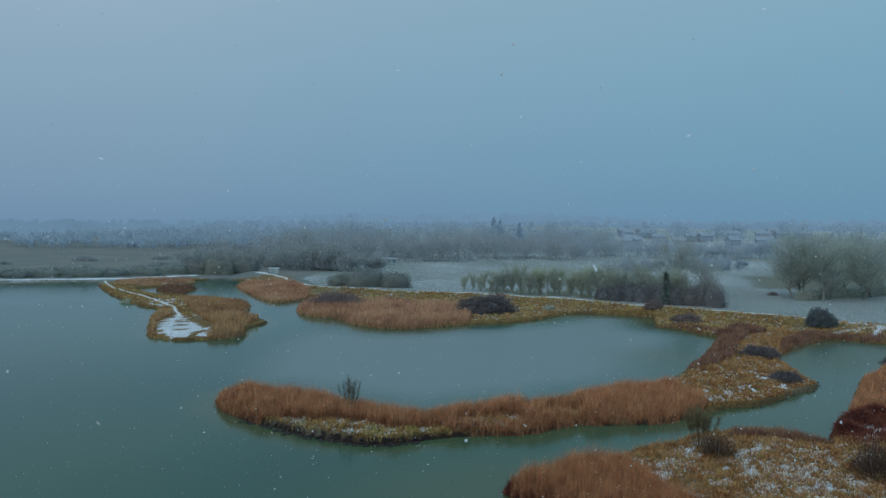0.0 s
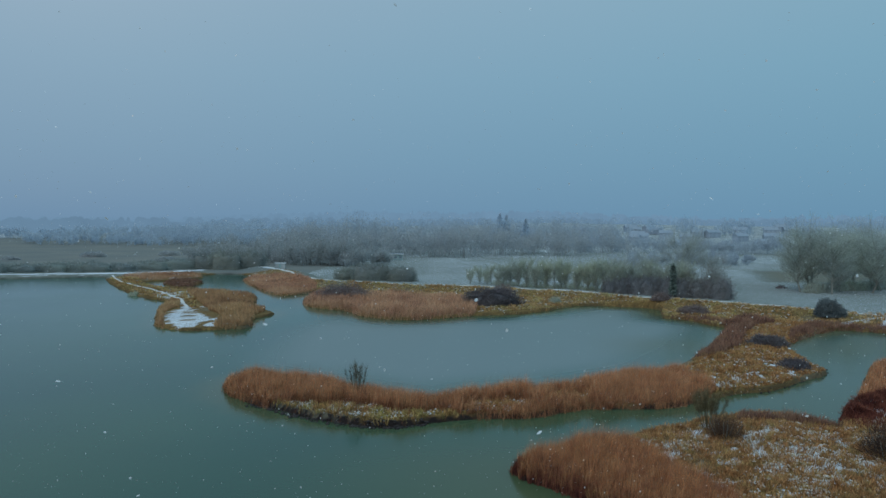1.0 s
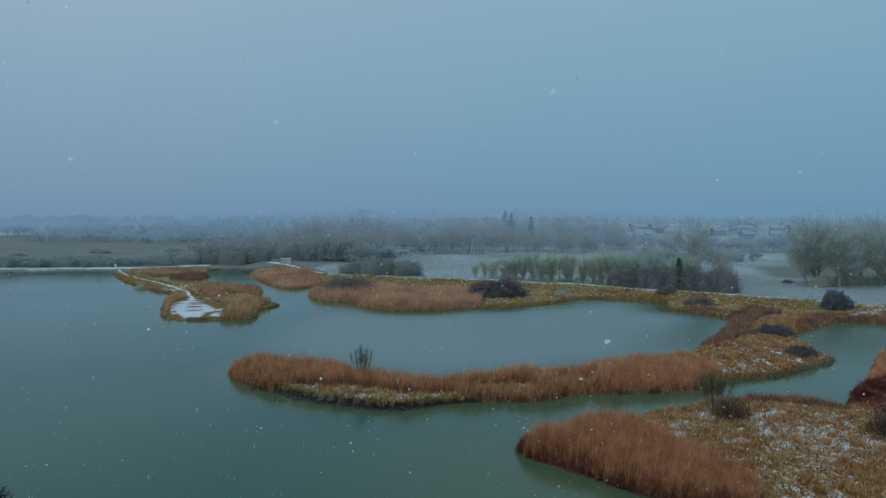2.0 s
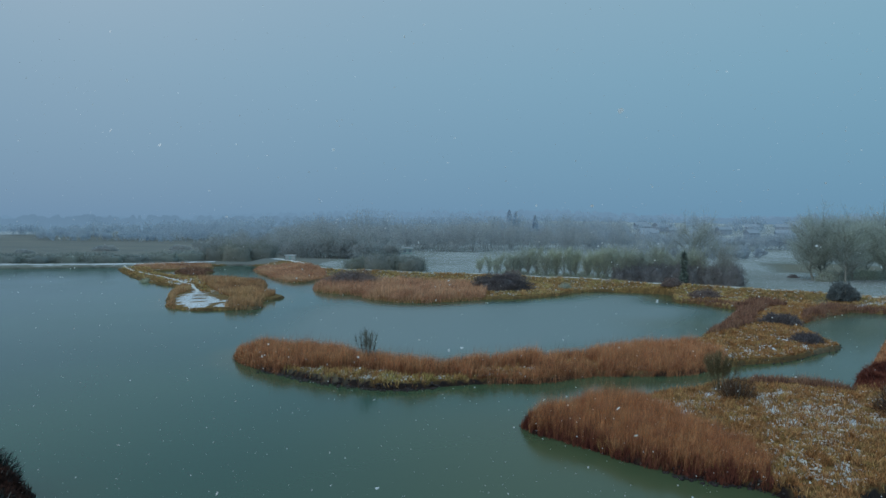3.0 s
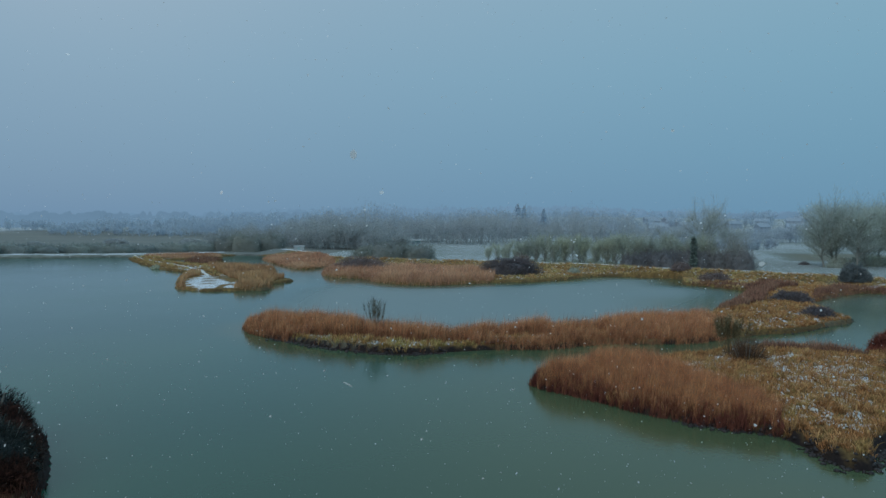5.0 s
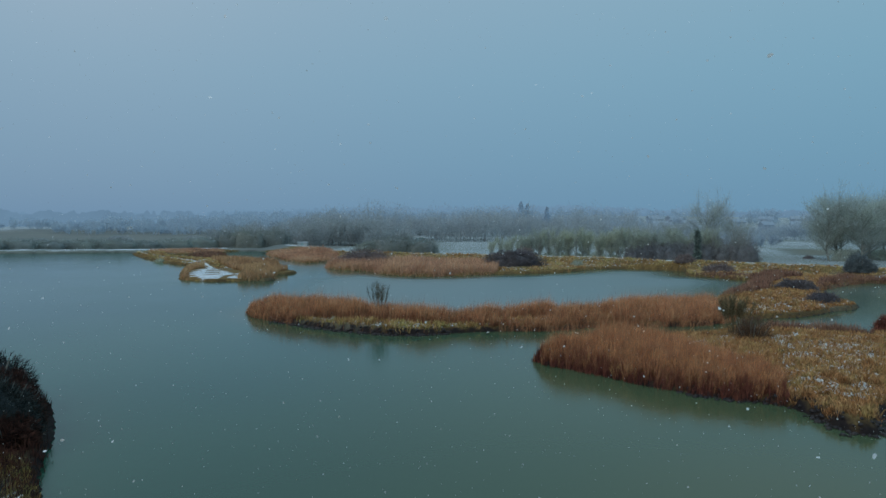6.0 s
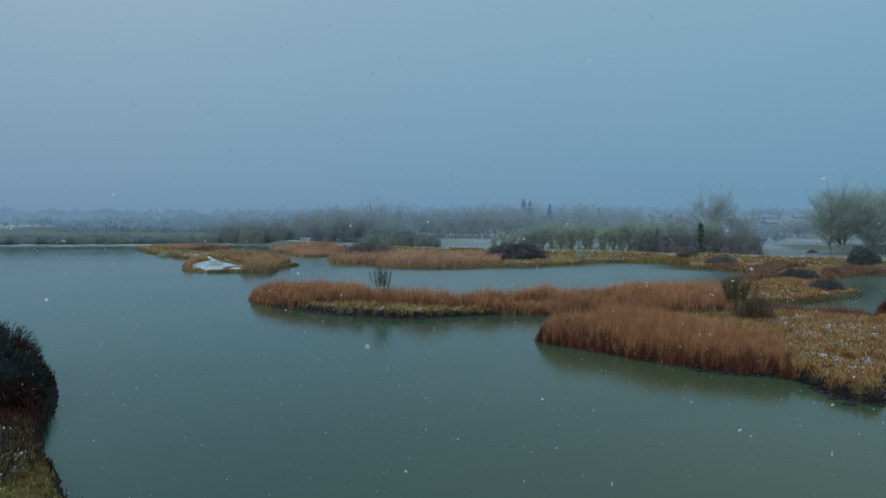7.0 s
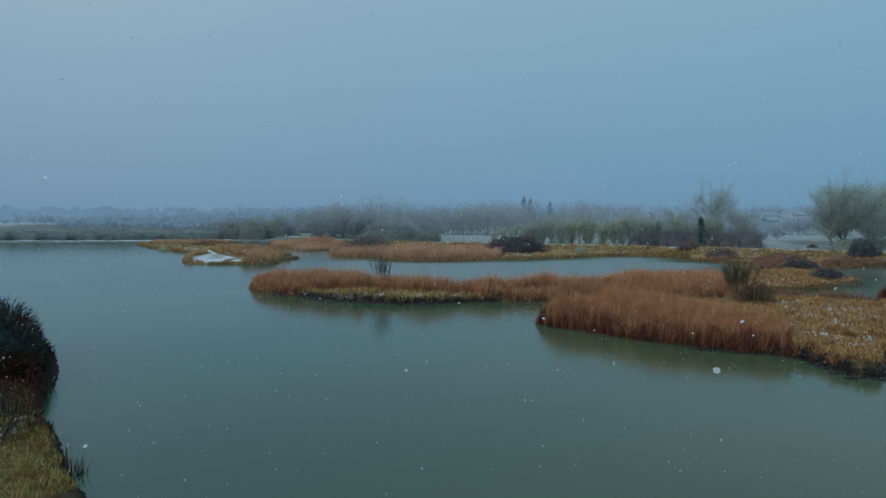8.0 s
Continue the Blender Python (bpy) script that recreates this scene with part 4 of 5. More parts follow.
def grow(g, height, spread, limbs, twigs, twig_len, twig_w, clear=0.2, upright=0.9, limb=0.0055, fuzz=0.06):
    """Arrays for one bare tree: trunk, limbs in two orders, and the fine twigs of its crown."""
    seg = 5
    zs = np.linspace(0, height * 0.8, seg + 1)
    sway = np.cumsum(g.normal(0, height * 0.012, (seg + 1, 2)), 0); sway[0] = 0
    spine = np.column_stack([sway, zs])
    rad = height * 0.014 * (1 - zs / (height * 0.95)) + 0.03
    ts, te, r0, r1 = [spine[:-1]], [spine[1:]], [rad[:-1]], [rad[1:]]
    f = np.sort(g.uniform(clear, 0.86, limbs))
    s = np.stack([np.interp(f * height * 0.8, zs, spine[:, k]) for k in range(3)], 1)
    th = g.uniform(0, 2 * np.pi, limbs) + np.arange(limbs) * 2.4
    reach = spread * np.sqrt(np.clip(1 - (2 * (f - 0.45)) ** 2 * 0.55, 0.15, 1)) * g.uniform(0.65, 1.05, limbs)
    rise = upright * reach * g.uniform(0.7, 1.3, limbs)
    e = s + np.stack([np.cos(th) * reach, np.sin(th) * reach, rise], 1)
    e[:, 2] = np.minimum(e[:, 2], height * g.uniform(0.85, 1.0, limbs))
    lr = np.interp(f, [0, 1], [height * limb, height * limb * 0.5]) + 0.012
    ts.append(s); te.append(e); r0.append(lr); r1.append(lr * 0.4)
    m = limbs * 3
    k = g.integers(0, limbs, m)
    u = g.uniform(0.3, 0.95, m)[:, None]
    s2 = s[k] * (1 - u) + e[k] * u
    w = (e[k] - s[k]) * 0.5 + g.normal(0, 1, (m, 3)) * spread * 0.3 + np.array([0, 0, spread * 0.25])
    e2 = s2 + w * g.uniform(0.4, 0.9, m)[:, None]
    ts.append(s2); te.append(e2); r0.append(np.full(m, lr.mean() * 0.5)); r1.append(np.full(m, lr.mean() * 0.2))
    a0, a1 = np.concatenate(ts[1:]), np.concatenate(te[1:])
    k = g.integers(0, len(a0), twigs)
    u = g.uniform(0.2, 1.0, twigs)[:, None]
    p = a0[k] * (1 - u) + a1[k] * u + g.normal(0, spread * fuzz, (twigs, 3))
    dirs = (a1[k] - a0[k]); dirs /= np.linalg.norm(dirs, axis=1, keepdims=True) + 1e-9
    dirs = dirs * 0.7 + g.normal(0, 0.5, (twigs, 3)) + np.array([0, 0, 0.55])
    dirs /= np.linalg.norm(dirs, axis=1, keepdims=True)
    q = p + dirs * (twig_len * g.uniform(0.5, 1.5, twigs))[:, None]
    p[:, 2] = np.maximum(p[:, 2], 0.1)
    limb = tubes(np.concatenate(ts), np.concatenate(te), np.concatenate(r0), np.concatenate(r1))
    return limb, strips(p, q, np.full(twigs, twig_w) * g.uniform(0.6, 1.4, twigs))


def tree(name, height, spread, limbs, twigs, mat, label, seed, twig_len=1.6, twig_w=0.09, clear=0.2, upright=0.9, category="tree", group="", fuzz=0.06):
    g = np.random.default_rng(seed)
    (v, q), (tv, tq, ta) = grow(g, height, spread, limbs, twigs, twig_len, twig_w, clear, upright, fuzz=fuzz)
    root = new(name)
    part("trunk", array_mesh("trunk", v, quads=q), M_BARK, root)
    part("crown", array_mesh("crown", tv, quads=tq, along=ta), mat, root)
    return tagged(root, label, category, group)


def plant(ob, x, y, turn, size, first=False, lift=-0.15):
    z = float(ground_at(np.array([x]), np.array([y]))[0][0])
    m = pose(x, y, z + lift, 0, 0, turn) @ Matrix.Scale(size, 4)
    if first:
        ob.matrix_basis = m
        return ob
    made = copy_thing(ob, pose(x, y, z + lift, 0, 0, turn))
    made.matrix_basis = m
    return made


# shrubs on the islands and banks


def vase_shrub(at, height, spread, stems, twigs, mat, label, seed, twig=(0.7, 0.035), loose=0.42):
    """A bare shrub whose stems fan upward out of one root and end in fine upright twigs."""
    g = np.random.default_rng(seed)
    root = new("shrub")
    root.location = (at[0], at[1], float(ground_at(np.array([at[0]]), np.array([at[1]]))[0][0]) - 0.1)
    th = g.uniform(0, 2 * np.pi, stems)
    r = g.uniform(0.15, 1.0, stems) * spread
    foot = np.stack([np.cos(th) * r * 0.2, np.sin(th) * r * 0.2, np.zeros(stems)], 1)
    knee = np.stack([np.cos(th) * r * 0.68, np.sin(th) * r * 0.68, height * g.uniform(0.38, 0.5, stems)], 1)
    head = np.stack([np.cos(th) * r, np.sin(th) * r, height * g.uniform(0.72, 0.97, stems)], 1)
    v, q = tubes(np.concatenate([foot, knee]), np.concatenate([knee, head]), np.repeat([0.032, 0.02], stems), np.repeat([0.02, 0.006], stems))
    tagged(part("stem_cluster", array_mesh("stem_cluster", v, quads=q), mat, root), kind="stuff")
    k, f = g.integers(0, stems, twigs), g.uniform(0.0, 1.0, twigs)[:, None]
    p = knee[k] * (1 - f) + head[k] * f + g.normal(0, 0.06, (twigs, 3))
    d = (head[k] - knee[k]) / np.linalg.norm(head[k] - knee[k], axis=1, keepdims=True) + g.normal(0, loose, (twigs, 3)) + np.array([0, 0, 0.3])
    d /= np.linalg.norm(d, axis=1, keepdims=True)
    v, q, a = strips(p, p + d * (twig[0] * g.uniform(0.4, 1.4, twigs))[:, None], twig[1] * g.uniform(0.6, 1.4, twigs))
    part("crown", array_mesh("crown", v, quads=q, along=a), mat, root)
    return tagged(root, label, "shrub")


vase_shrub((-11.3, 76.2), 4.6, 2.0, 18, 800, M_TWIG_OLIVE, "leafless upright shrub standing in the island reeds", 53, (0.7, 0.026), 0.5)
vase_shrub((26.3, 64.3), 4.3, 2.3, 20, 2800, M_TWIG_OLIVE, "tall olive bare shrub by the channel", 58, (0.75, 0.028), 0.95)
shrub("bush", (10.5, 164), (18.5, 10, 4.6), 13000, M_TWIG_DARK, "wide dark domed thicket on the embankment", "bush", 52, (0.4, 0.12), 14, 0.08, 0.72)
shrub("bush", (14, 170), (6.5, 4.5, 5.4), 2600, M_SCRUB, "tall purplish scrub behind the domed thicket", "bush", 50, (0.7, 0.11), 9, 0.05, 0.3, 0.6)
shrub("bush", (84.4, 141.6), (7.3, 7, 4.0), 9000, M_EVERGREEN, "round dark evergreen bush beside the path", "bush", 53, (0.35, 0.11), 9, 0.07, 0.55)
shrub("bush", (55.9, 111.8), (8.2, 5.5, 2.1), 5000, M_TWIG_DARK, "low dark thicket on the peninsula", "bush", 54, (0.45, 0.08), 10, 0.05, 0.5)
shrub("bush", (50.7, 93.6), (4.6, 4.0, 1.8), 3500, M_TWIG_DARK, "low dark bush near the peninsula tip", "bush", 55, (0.4, 0.07), 9, 0.04, 0.4)
shrub("bush", (-30, 176), (19, 9, 4.3), 7000, M_SCRUB, "purplish-brown scrub above the reed bed", "bush", 56, (0.6, 0.13), 12, 0.05, 0.4)
shrub("shrub", (26.8, 61.6), (4.0, 3.4, 2.6), 4200, M_TWIG, "bare olive-brown shrub on the near shore", "shrub", 57, (0.45, 0.026), 14, 0.05, 0.1, 0.7)
shrub("bush", (39.5, 57.0), (4.8, 4.5, 3.2), 3500, M_TWIG, "bare thorn bush in the tussock grass", "bush", 59, (0.6, 0.035), 10, 0.05, 0.2, 0.6)
shrub("bush", (78, 109.5), (5, 4, 3.2), 2500, M_TWIG_DARK, "dark scrub on the bay shore", "bush", 60, (0.5, 0.07), 8, 0.05, 0.4)
shrub("bush", (58, 152), (9, 5, 2.2), 3000, M_SCRUB, "brown scrub on the embankment slope", "bush", 61, (0.5, 0.11), 9, 0.04, 0.4)
shrub("bush", (55, 166), (6, 4, 2.2), 1800, M_SCRUB, "small grey-brown bush on the embankment", "bush", 62, (0.5, 0.11), 7, 0.04, 0.4)
shrub("bush", (28, 170), (4, 3, 1.8), 1000, M_TWIG_GREEN, "small olive bush on the embankment", "bush", 63, (0.45, 0.1), 6, 0.04, 0.4)
for k, (x, y, w, h) in enumerate([(-27.9, 36.4, 4.2, 2.7), (-25.5, 33.4, 4.0, 2.5), (-23.3, 30.4, 3.0, 1.5), (-29.6, 38.2, 3.2, 2.3)]):
    shrub("bramble", (x, y), (w, w * 0.9, h), 7000, M_BRAMBLE, "dense rounded mound of dark red brambles on the near bank", "bramble", 280 + k, (0.24, 0.05), 10, 0.03, 0.5, 0.25)
shrub("bush", (-30.2, 37.0), (6.4, 5.6, 3.4), 8000, M_GORSE, "big dark thorn bush on the near bank", "bush", 64, (0.32, 0.06), 14, 0.07, 0.4)
shrub("bush", (-25.4, 31.2), (6.2, 5.2, 3.3), 9000, M_GORSE, "dark bramble thicket on the near bank", "bush", 68, (0.4, 0.045), 12, 0.05, 0.4)
shrub("bush", (-33.0, 39.0), (4.5, 4, 3.4), 1600, M_TWIG, "bare twiggy bush on the near bank", "bush", 65, (0.9, 0.03), 12, 0.05, 0.2, 0.9)
shrub("shrub", (-17.4, 21.5), (2.8, 2.2, 2.0), 420, M_GORSE, "sparse black-twigged shrub on the near bank", "shrub", 66, (0.8, 0.025), 6, 0.03, 0.1, 0.6, bark=M_CLOD)
shrub("bush", (-93, 184), (4, 3, 1.8), 900, M_TWIG_GREEN, "small bush on the spit path", "bush", 67, (0.5, 0.12), 6, 0.04, 0.4)

for k, (x, y, w, h) in enumerate([(45.6, 70.8, 3.4, 1.3), (49.2, 74.6, 3.8, 1.4), (48.6, 67.6, 3.2, 1.0), (53.2, 77.2, 3.6, 1.2), (54, 71, 3.8, 1.1), (51, 64.5, 3.4, 0.9)]):
    shrub("bramble", (x, y), (w, w * 0.8, h), 2200, M_MAROON, "low mound of dark red brambles on the east shore", "bramble", 260 + k, (0.5, 0.05), 9, 0.03, 0.35, 0.5)

# hedge of dark bushes behind the west reeds
for k, (x, y, w, h) in enumerate([(-38.5, 235, 10, 4.6), (-29, 232, 15, 6.6), (-18, 230, 13, 5.5), (-100, 280, 17, 9), (-90, 284, 15, 8.5), (-110, 283, 13, 7.5)]):
    shrub("hedge_bush", (x, y), (w, 9, h), 3200, M_HEDGE_OLIVE, "dense leafless hedge bush by the embankment", "hedge", 70 + k, (0.8, 0.17), 9, 0.08, 0.5, boxy=True)
for k in range(27):
    x = -345 + k * 9.3 + rng.uniform(-2, 2)
    y = np.interp(x, [-340, -220, -176, -150, -133, -110], [236, 241, 254, 262, 268, 290]) + rng.uniform(0, 3)
    shrub("hedge_bush", (x, y), (20, 6, rng.uniform(3.6, 5.8)), 1500, M_HEDGE, "leafless hedge bush along the far shore path", "hedge", 80 + k, (0.8, 0.2), 6, 0.07, 0.45, boxy=True)

for k, (x, y, w, h) in enumerate([(-212, 370, 18, 4.5), (-236, 335, 11, 3), (-178, 395, 16, 4), (-296, 300, 12, 6), (-150, 330, 12, 3.5)]):
    shrub("bush", (x, y), (w, 7, h * 0.8), 2600, M_WOOD_HAZE_OLIVE, "lone low bush on the western marsh", "bush", 320 + k, (0.7, 0.2), 6, 0.06, 0.45, 0.4)

# row of young trees behind the embankment
row_trees = [tree("tree", 8.5, 2.4, 26, 850, M_TWIG_GREEN, "young bare tree with greenish twigs in a row", 110 + k, 1.5, 0.06, 0.05, 1.9, group="row of young trees") for k in range(4)]
for k in range(66):
    f = k / 65
    x, y = 7 + 64 * f + rng.uniform(-1.2, 1.2), 219 - 28 * f + rng.uniform(-3, 5)
    plant(row_trees[k % 4], x, y, rng.uniform(0, 360), rng.uniform(0.72, 1.1) * (0.6 + 0.4 * min(1.0, 3 * f)), first=k < 4)
for k in range(12):
    f = k / 11
    shrub("hedge_bush", (50 + 27 * f, 197 - 15.5 * f + rng.uniform(-1.2, 1.2)), (rng.uniform(7, 10), 6, rng.uniform(4.6, 5.8) + 1.6 * f), 2200, M_THICKET, "dark purplish scrub below the tree row", "hedge", 130 + k, (0.8, 0.12), 8, 0.06, 0.45, 0.6)
for k, (x, y, w, h) in enumerate([(66, 191, 8, 7.5), (71, 189, 8, 9.0), (76, 185, 8, 10.2), (78.5, 187, 7, 9.4)]):
    shrub("thicket", (x, y), (w, 6, h), 2600, M_TWIG_RUSSET, "tall olive-brown thicket at the end of the scrub", "hedge", 340 + k, (1.0, 0.11), 9, 0.06, 0.3, 0.6)
for k in range(9):
    f = k / 8
    shrub("hedge_bush", (16 + 38 * f, 216 - 19 * f + rng.uniform(-1, 1)), (6.5, 4, rng.uniform(1.2, 2.2)), 700, M_TWIG_GREEN, "low greenish scrub among the young trees", "hedge", 220 + k, (0.8, 0.1), 6, 0.05, 0.2, 0.7)
big = [tree("tree", 20, 8.2, 34, 6500, M_TWIG_HAZED, "tall bare ash tree above the scrub", 150 + k, 1.5, 0.05, 0.3, 0.75, group="tall bare trees", fuzz=0.1) for k in range(2)]
for k, (x, y, s) in enumerate([(75, 206, 0.98), (65, 207, 0.62), (82, 200, 0.66), (56, 208, 0.56), (70, 198, 0.5)]):
    plant(big[k % 2], x, y, 75 * k, s, first=k < 2)


def ivy_column(at, height, seed):
    """A trunk thickly clothed in ivy."""
    g = np.random.default_rng(seed)
    root = new("ivy_clad_tree")
    root.location = (at[0], at[1], float(ground_at(np.array([at[0]]), np.array([at[1]]))[0][0]) - 0.1)
    v, q = tubes(np.array([[0, 0, 0.0]]), np.array([[0, 0, height * 0.95]]), np.array([0.3]), np.array([0.08]), 8)
    part("trunk", array_mesh("trunk", v, quads=q), M_BARK, root)
    n = 1500
    f = g.random(n)
    r = (1.0 - 0.62 * f) * (0.6 + 0.75 * g.random(n)) * (0.48 + 0.2 * np.sin(9 * f + 1.0))
    th = g.uniform(0, 2 * np.pi, n)
    p = np.stack([np.cos(th) * r, np.sin(th) * r, height * (0.12 + 0.88 * f)], 1)
    d = g.normal(0, 0.3, (n, 3)) + np.stack([np.cos(th), np.sin(th), np.full(n, -0.4)], 1) * 0.3
    v, q, a = strips(p, p + d, np.full(n, 0.3), 0.6)
    part("ivy", array_mesh("ivy", v, quads=q, along=a), M_IVY, root, "dark green ivy leaves")
    return tagged(root, "slim tree trunk clothed in dark green ivy", "tree")


ivy_column((64.5, 184.5), 9.6, 160)

# clump of tall trees by the playing field
poplars = [tree("tree", 24, 7.6, 56, 6800, M_TWIG_FIELD, "tall spreading bare tree in a field clump", 170 + k, 1.6, 0.085, 0.12, 0.7, group="clump of tall trees", fuzz=0.1) for k in range(3)]
SPOTS = [(112, 204), (118, 197), (125, 205), (133, 201), (121, 214), (131, 215), (141, 209), (139, 220), (150, 217), (158, 222), (149, 227), (169, 231), (161, 238), (177, 236), (117, 208), (185, 248)]
for k, (x, y) in enumerate(SPOTS):
    plant(poplars[k % 3], x, y, 67 * k, rng.uniform(0.82, 0.98), first=k < 3)
for k in range(14):
    f = k / 13
    shrub("hedge_bush", (115 + 66 * f, 200 + 35 * f + rng.uniform(-2, 2)), (9, 5, rng.uniform(2.0, 4.0)), 1100, M_TWIG_FIELD, "undergrowth of bare twigs below the tall trees", "hedge", 190 + k, (0.8, 0.16), 6, 0.05, 0.4)


# ---- distant woods ----
def wood(name, spots, heights, mat, label, seed, twigs=370, width=0.36, length=1.3):
    """One far wood: each tree a trunk and an uneven, open crown of twig bundles."""
    g = np.random.default_rng(seed)
    vs, qs, al, base = [], [], [], 0
    for (x, y), h in zip(spots, heights):
        z = float(ground_at(np.array([x]), np.array([y]))[0][0]) - 0.3
        wide = h * g.uniform(0.26, 0.5)
        lobes = np.clip(g.normal(0, 1, (7, 3)), -1.3, 1.3) * np.array([wide * 0.5, wide * 0.5, h * 0.17]) + np.array([0, 0, h * 0.5])
        size = g.uniform(0.4, 0.75, 7) * wide
        k = g.integers(0, 7, twigs)
        d = g.normal(0, 1, (twigs, 3))
        d *= (g.random(twigs) ** 0.4 / np.linalg.norm(d, axis=1))[:, None]
        p = lobes[k] + d * size[k][:, None] * np.array([1, 1, 1.15])
        p[:, 2] = np.clip(p[:, 2], 0.1, h * 1.02)
        out = d * 0.5 + g.normal(0, 0.35, (twigs, 3)) + np.array([0, 0, 0.7])
        out /= np.linalg.norm(out, axis=1, keepdims=True)
        tv, tq, ta = strips(p, p + out * (length * g.uniform(0.5, 1.3, twigs))[:, None], np.full(twigs, width) * g.uniform(0.6, 1.5, twigs))
        lv, lq = tubes(np.array([[0, 0, 0.0]]), np.array([[0, 0, h * 0.7]]), np.array([h * 0.013]), np.array([h * 0.005]))
        vs.append(np.concatenate([lv, tv]) + np.array([x, y, z]))
        qs.append(np.concatenate([lq, tq + len(lv)]) + base)
        al.append(np.concatenate([np.zeros(len(lv)), ta]))
        base += len(lv) + len(tv)
    ob = part(name, array_mesh(name, np.concatenate(vs), quads=np.concatenate(qs), along=np.concatenate(al)), mat)
    return tagged(ob, label, "wood", kind="stuff")


def belt(seed, count, line, depth, low, high):
    g = np.random.default_rng(seed)
    p = np.array(line, float)
    f = g.random(count)
    s = np.linspace(0, 1, len(p))
    x = np.interp(f, s, p[:, 0]) + g.normal(0, depth * 0.4, count)
    y = np.interp(f, s, p[:, 1]) + g.random(count) * depth
    return np.stack([x, y], 1), g.uniform(low, high, count) * (0.45 + 1.1 * value_noise(x, y, 30, seed, 2)) * np.interp(x, [-480, -180], [0.45, 1.0])


# Further belts take paler, bluer colours in place of haze in the air.
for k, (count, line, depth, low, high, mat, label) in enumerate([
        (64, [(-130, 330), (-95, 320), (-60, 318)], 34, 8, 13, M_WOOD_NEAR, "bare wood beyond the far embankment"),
        (190, [(-95, 400), (-40, 385), (30, 400), (70, 420)], 80, 15, 23, M_WOOD_HAZE_OLIVE, "bare brownish wood behind the playing field"),
        (170, [(70, 475), (150, 480), (260, 440), (380, 420)], 60, 10, 15, M_WOOD_HAZE_GREY, "line of bare trees in haze-pale colours across the field"),
        (150, [(-360, 520), (-220, 545), (-100, 560)], 60, 10, 16, M_WOOD_HAZE_BLUE, "low wood in haze-pale colours across the marsh"),
        (130, [(-480, 590), (-300, 590), (-150, 580)], 60, 14, 22, M_WOOD_HAZE_BLUE, "far wood in haze-pale colours"),
        (130, [(-130, 560), (0, 545), (70, 560), (140, 580)], 45, 19, 28, M_WOOD_HAZE_GREY, "tall wood in haze-grey colours behind the playing field"),
        (330, [(-520, 660), (-300, 690), (0, 690), (300, 640), (600, 560)], 110, 10, 18, M_WOOD_HAZE_BLUE, "trees in haze-pale colours on the far hillside"),
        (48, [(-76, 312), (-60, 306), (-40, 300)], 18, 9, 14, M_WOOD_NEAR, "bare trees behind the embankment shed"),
        (45, [(85, 290), (110, 320), (160, 340)], 30, 4, 8, M_WOOD_HAZE_GREY, "low bare trees at the field edge"),
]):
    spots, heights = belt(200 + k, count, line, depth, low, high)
    far = mat is M_WOOD_HAZE_BLUE
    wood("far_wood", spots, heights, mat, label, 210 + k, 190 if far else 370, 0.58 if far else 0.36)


def conifer(x, y, height, seed):
    """A narrow evergreen above the far wood, its boughs in a haze-pale colour."""
    g = np.random.default_rng(seed)
    root = new("conifer")
    root.location = (x, y, float(ground_at(np.array([x]), np.array([y]))[0][0]) - 0.2)
    v, q = tubes(np.array([[0, 0, 0.0]]), np.array([[0, 0, height * 0.95]]), np.array([0.3]), np.array([0.05]), 6)
    part("trunk", array_mesh("trunk", v, quads=q), M_BARK, root)
    n = 700
    f = g.random(n) ** 0.8
    th = g.uniform(0, 2 * np.pi, n)
    r = (1 - f) ** 0.6 * height * 0.24 * g.uniform(0.3, 1.0, n) + 0.3
    p = np.stack([np.cos(th) * r * 0.5, np.sin(th) * r * 0.5, height * (0.12 + 0.86 * f)], 1)
    e = np.stack([np.cos(th) * r * 1.2, np.sin(th) * r * 1.2, p[:, 2] - 0.4], 1)
    v, q, a = strips(p, e, np.full(n, 0.7), 0.4)
    part("crown", array_mesh("crown", v, quads=q, along=a), M_WOOD_HAZE_BLUE, root, "drooping evergreen boughs")
    return tagged(root, "tall narrow conifer in haze-pale colours above the far wood", "tree", "far conifers")


for k, (x, y, h) in enumerate([(41, 540, 31), (47, 546, 30), (64, 550, 27)]):
    conifer(x, y, h, 240 + k)


# ---- buildings ----
def box(lo, hi, chamfer=0.0):
    bm = bmesh.new()
    bmesh.ops.create_cube(bm, size=1.0)
    for v in bm.verts:
        v.co = Vector([lo[i] + (v.co[i] + 0.5) * (hi[i] - lo[i]) for i in range(3)])
    if chamfer:
        bmesh.ops.bevel(bm, geom=bm.edges[:], offset=chamfer, segments=1, affect="EDGES")
    me = bpy.data.meshes.new("box")
    bm.to_mesh(me)
    bm.free()
    return me


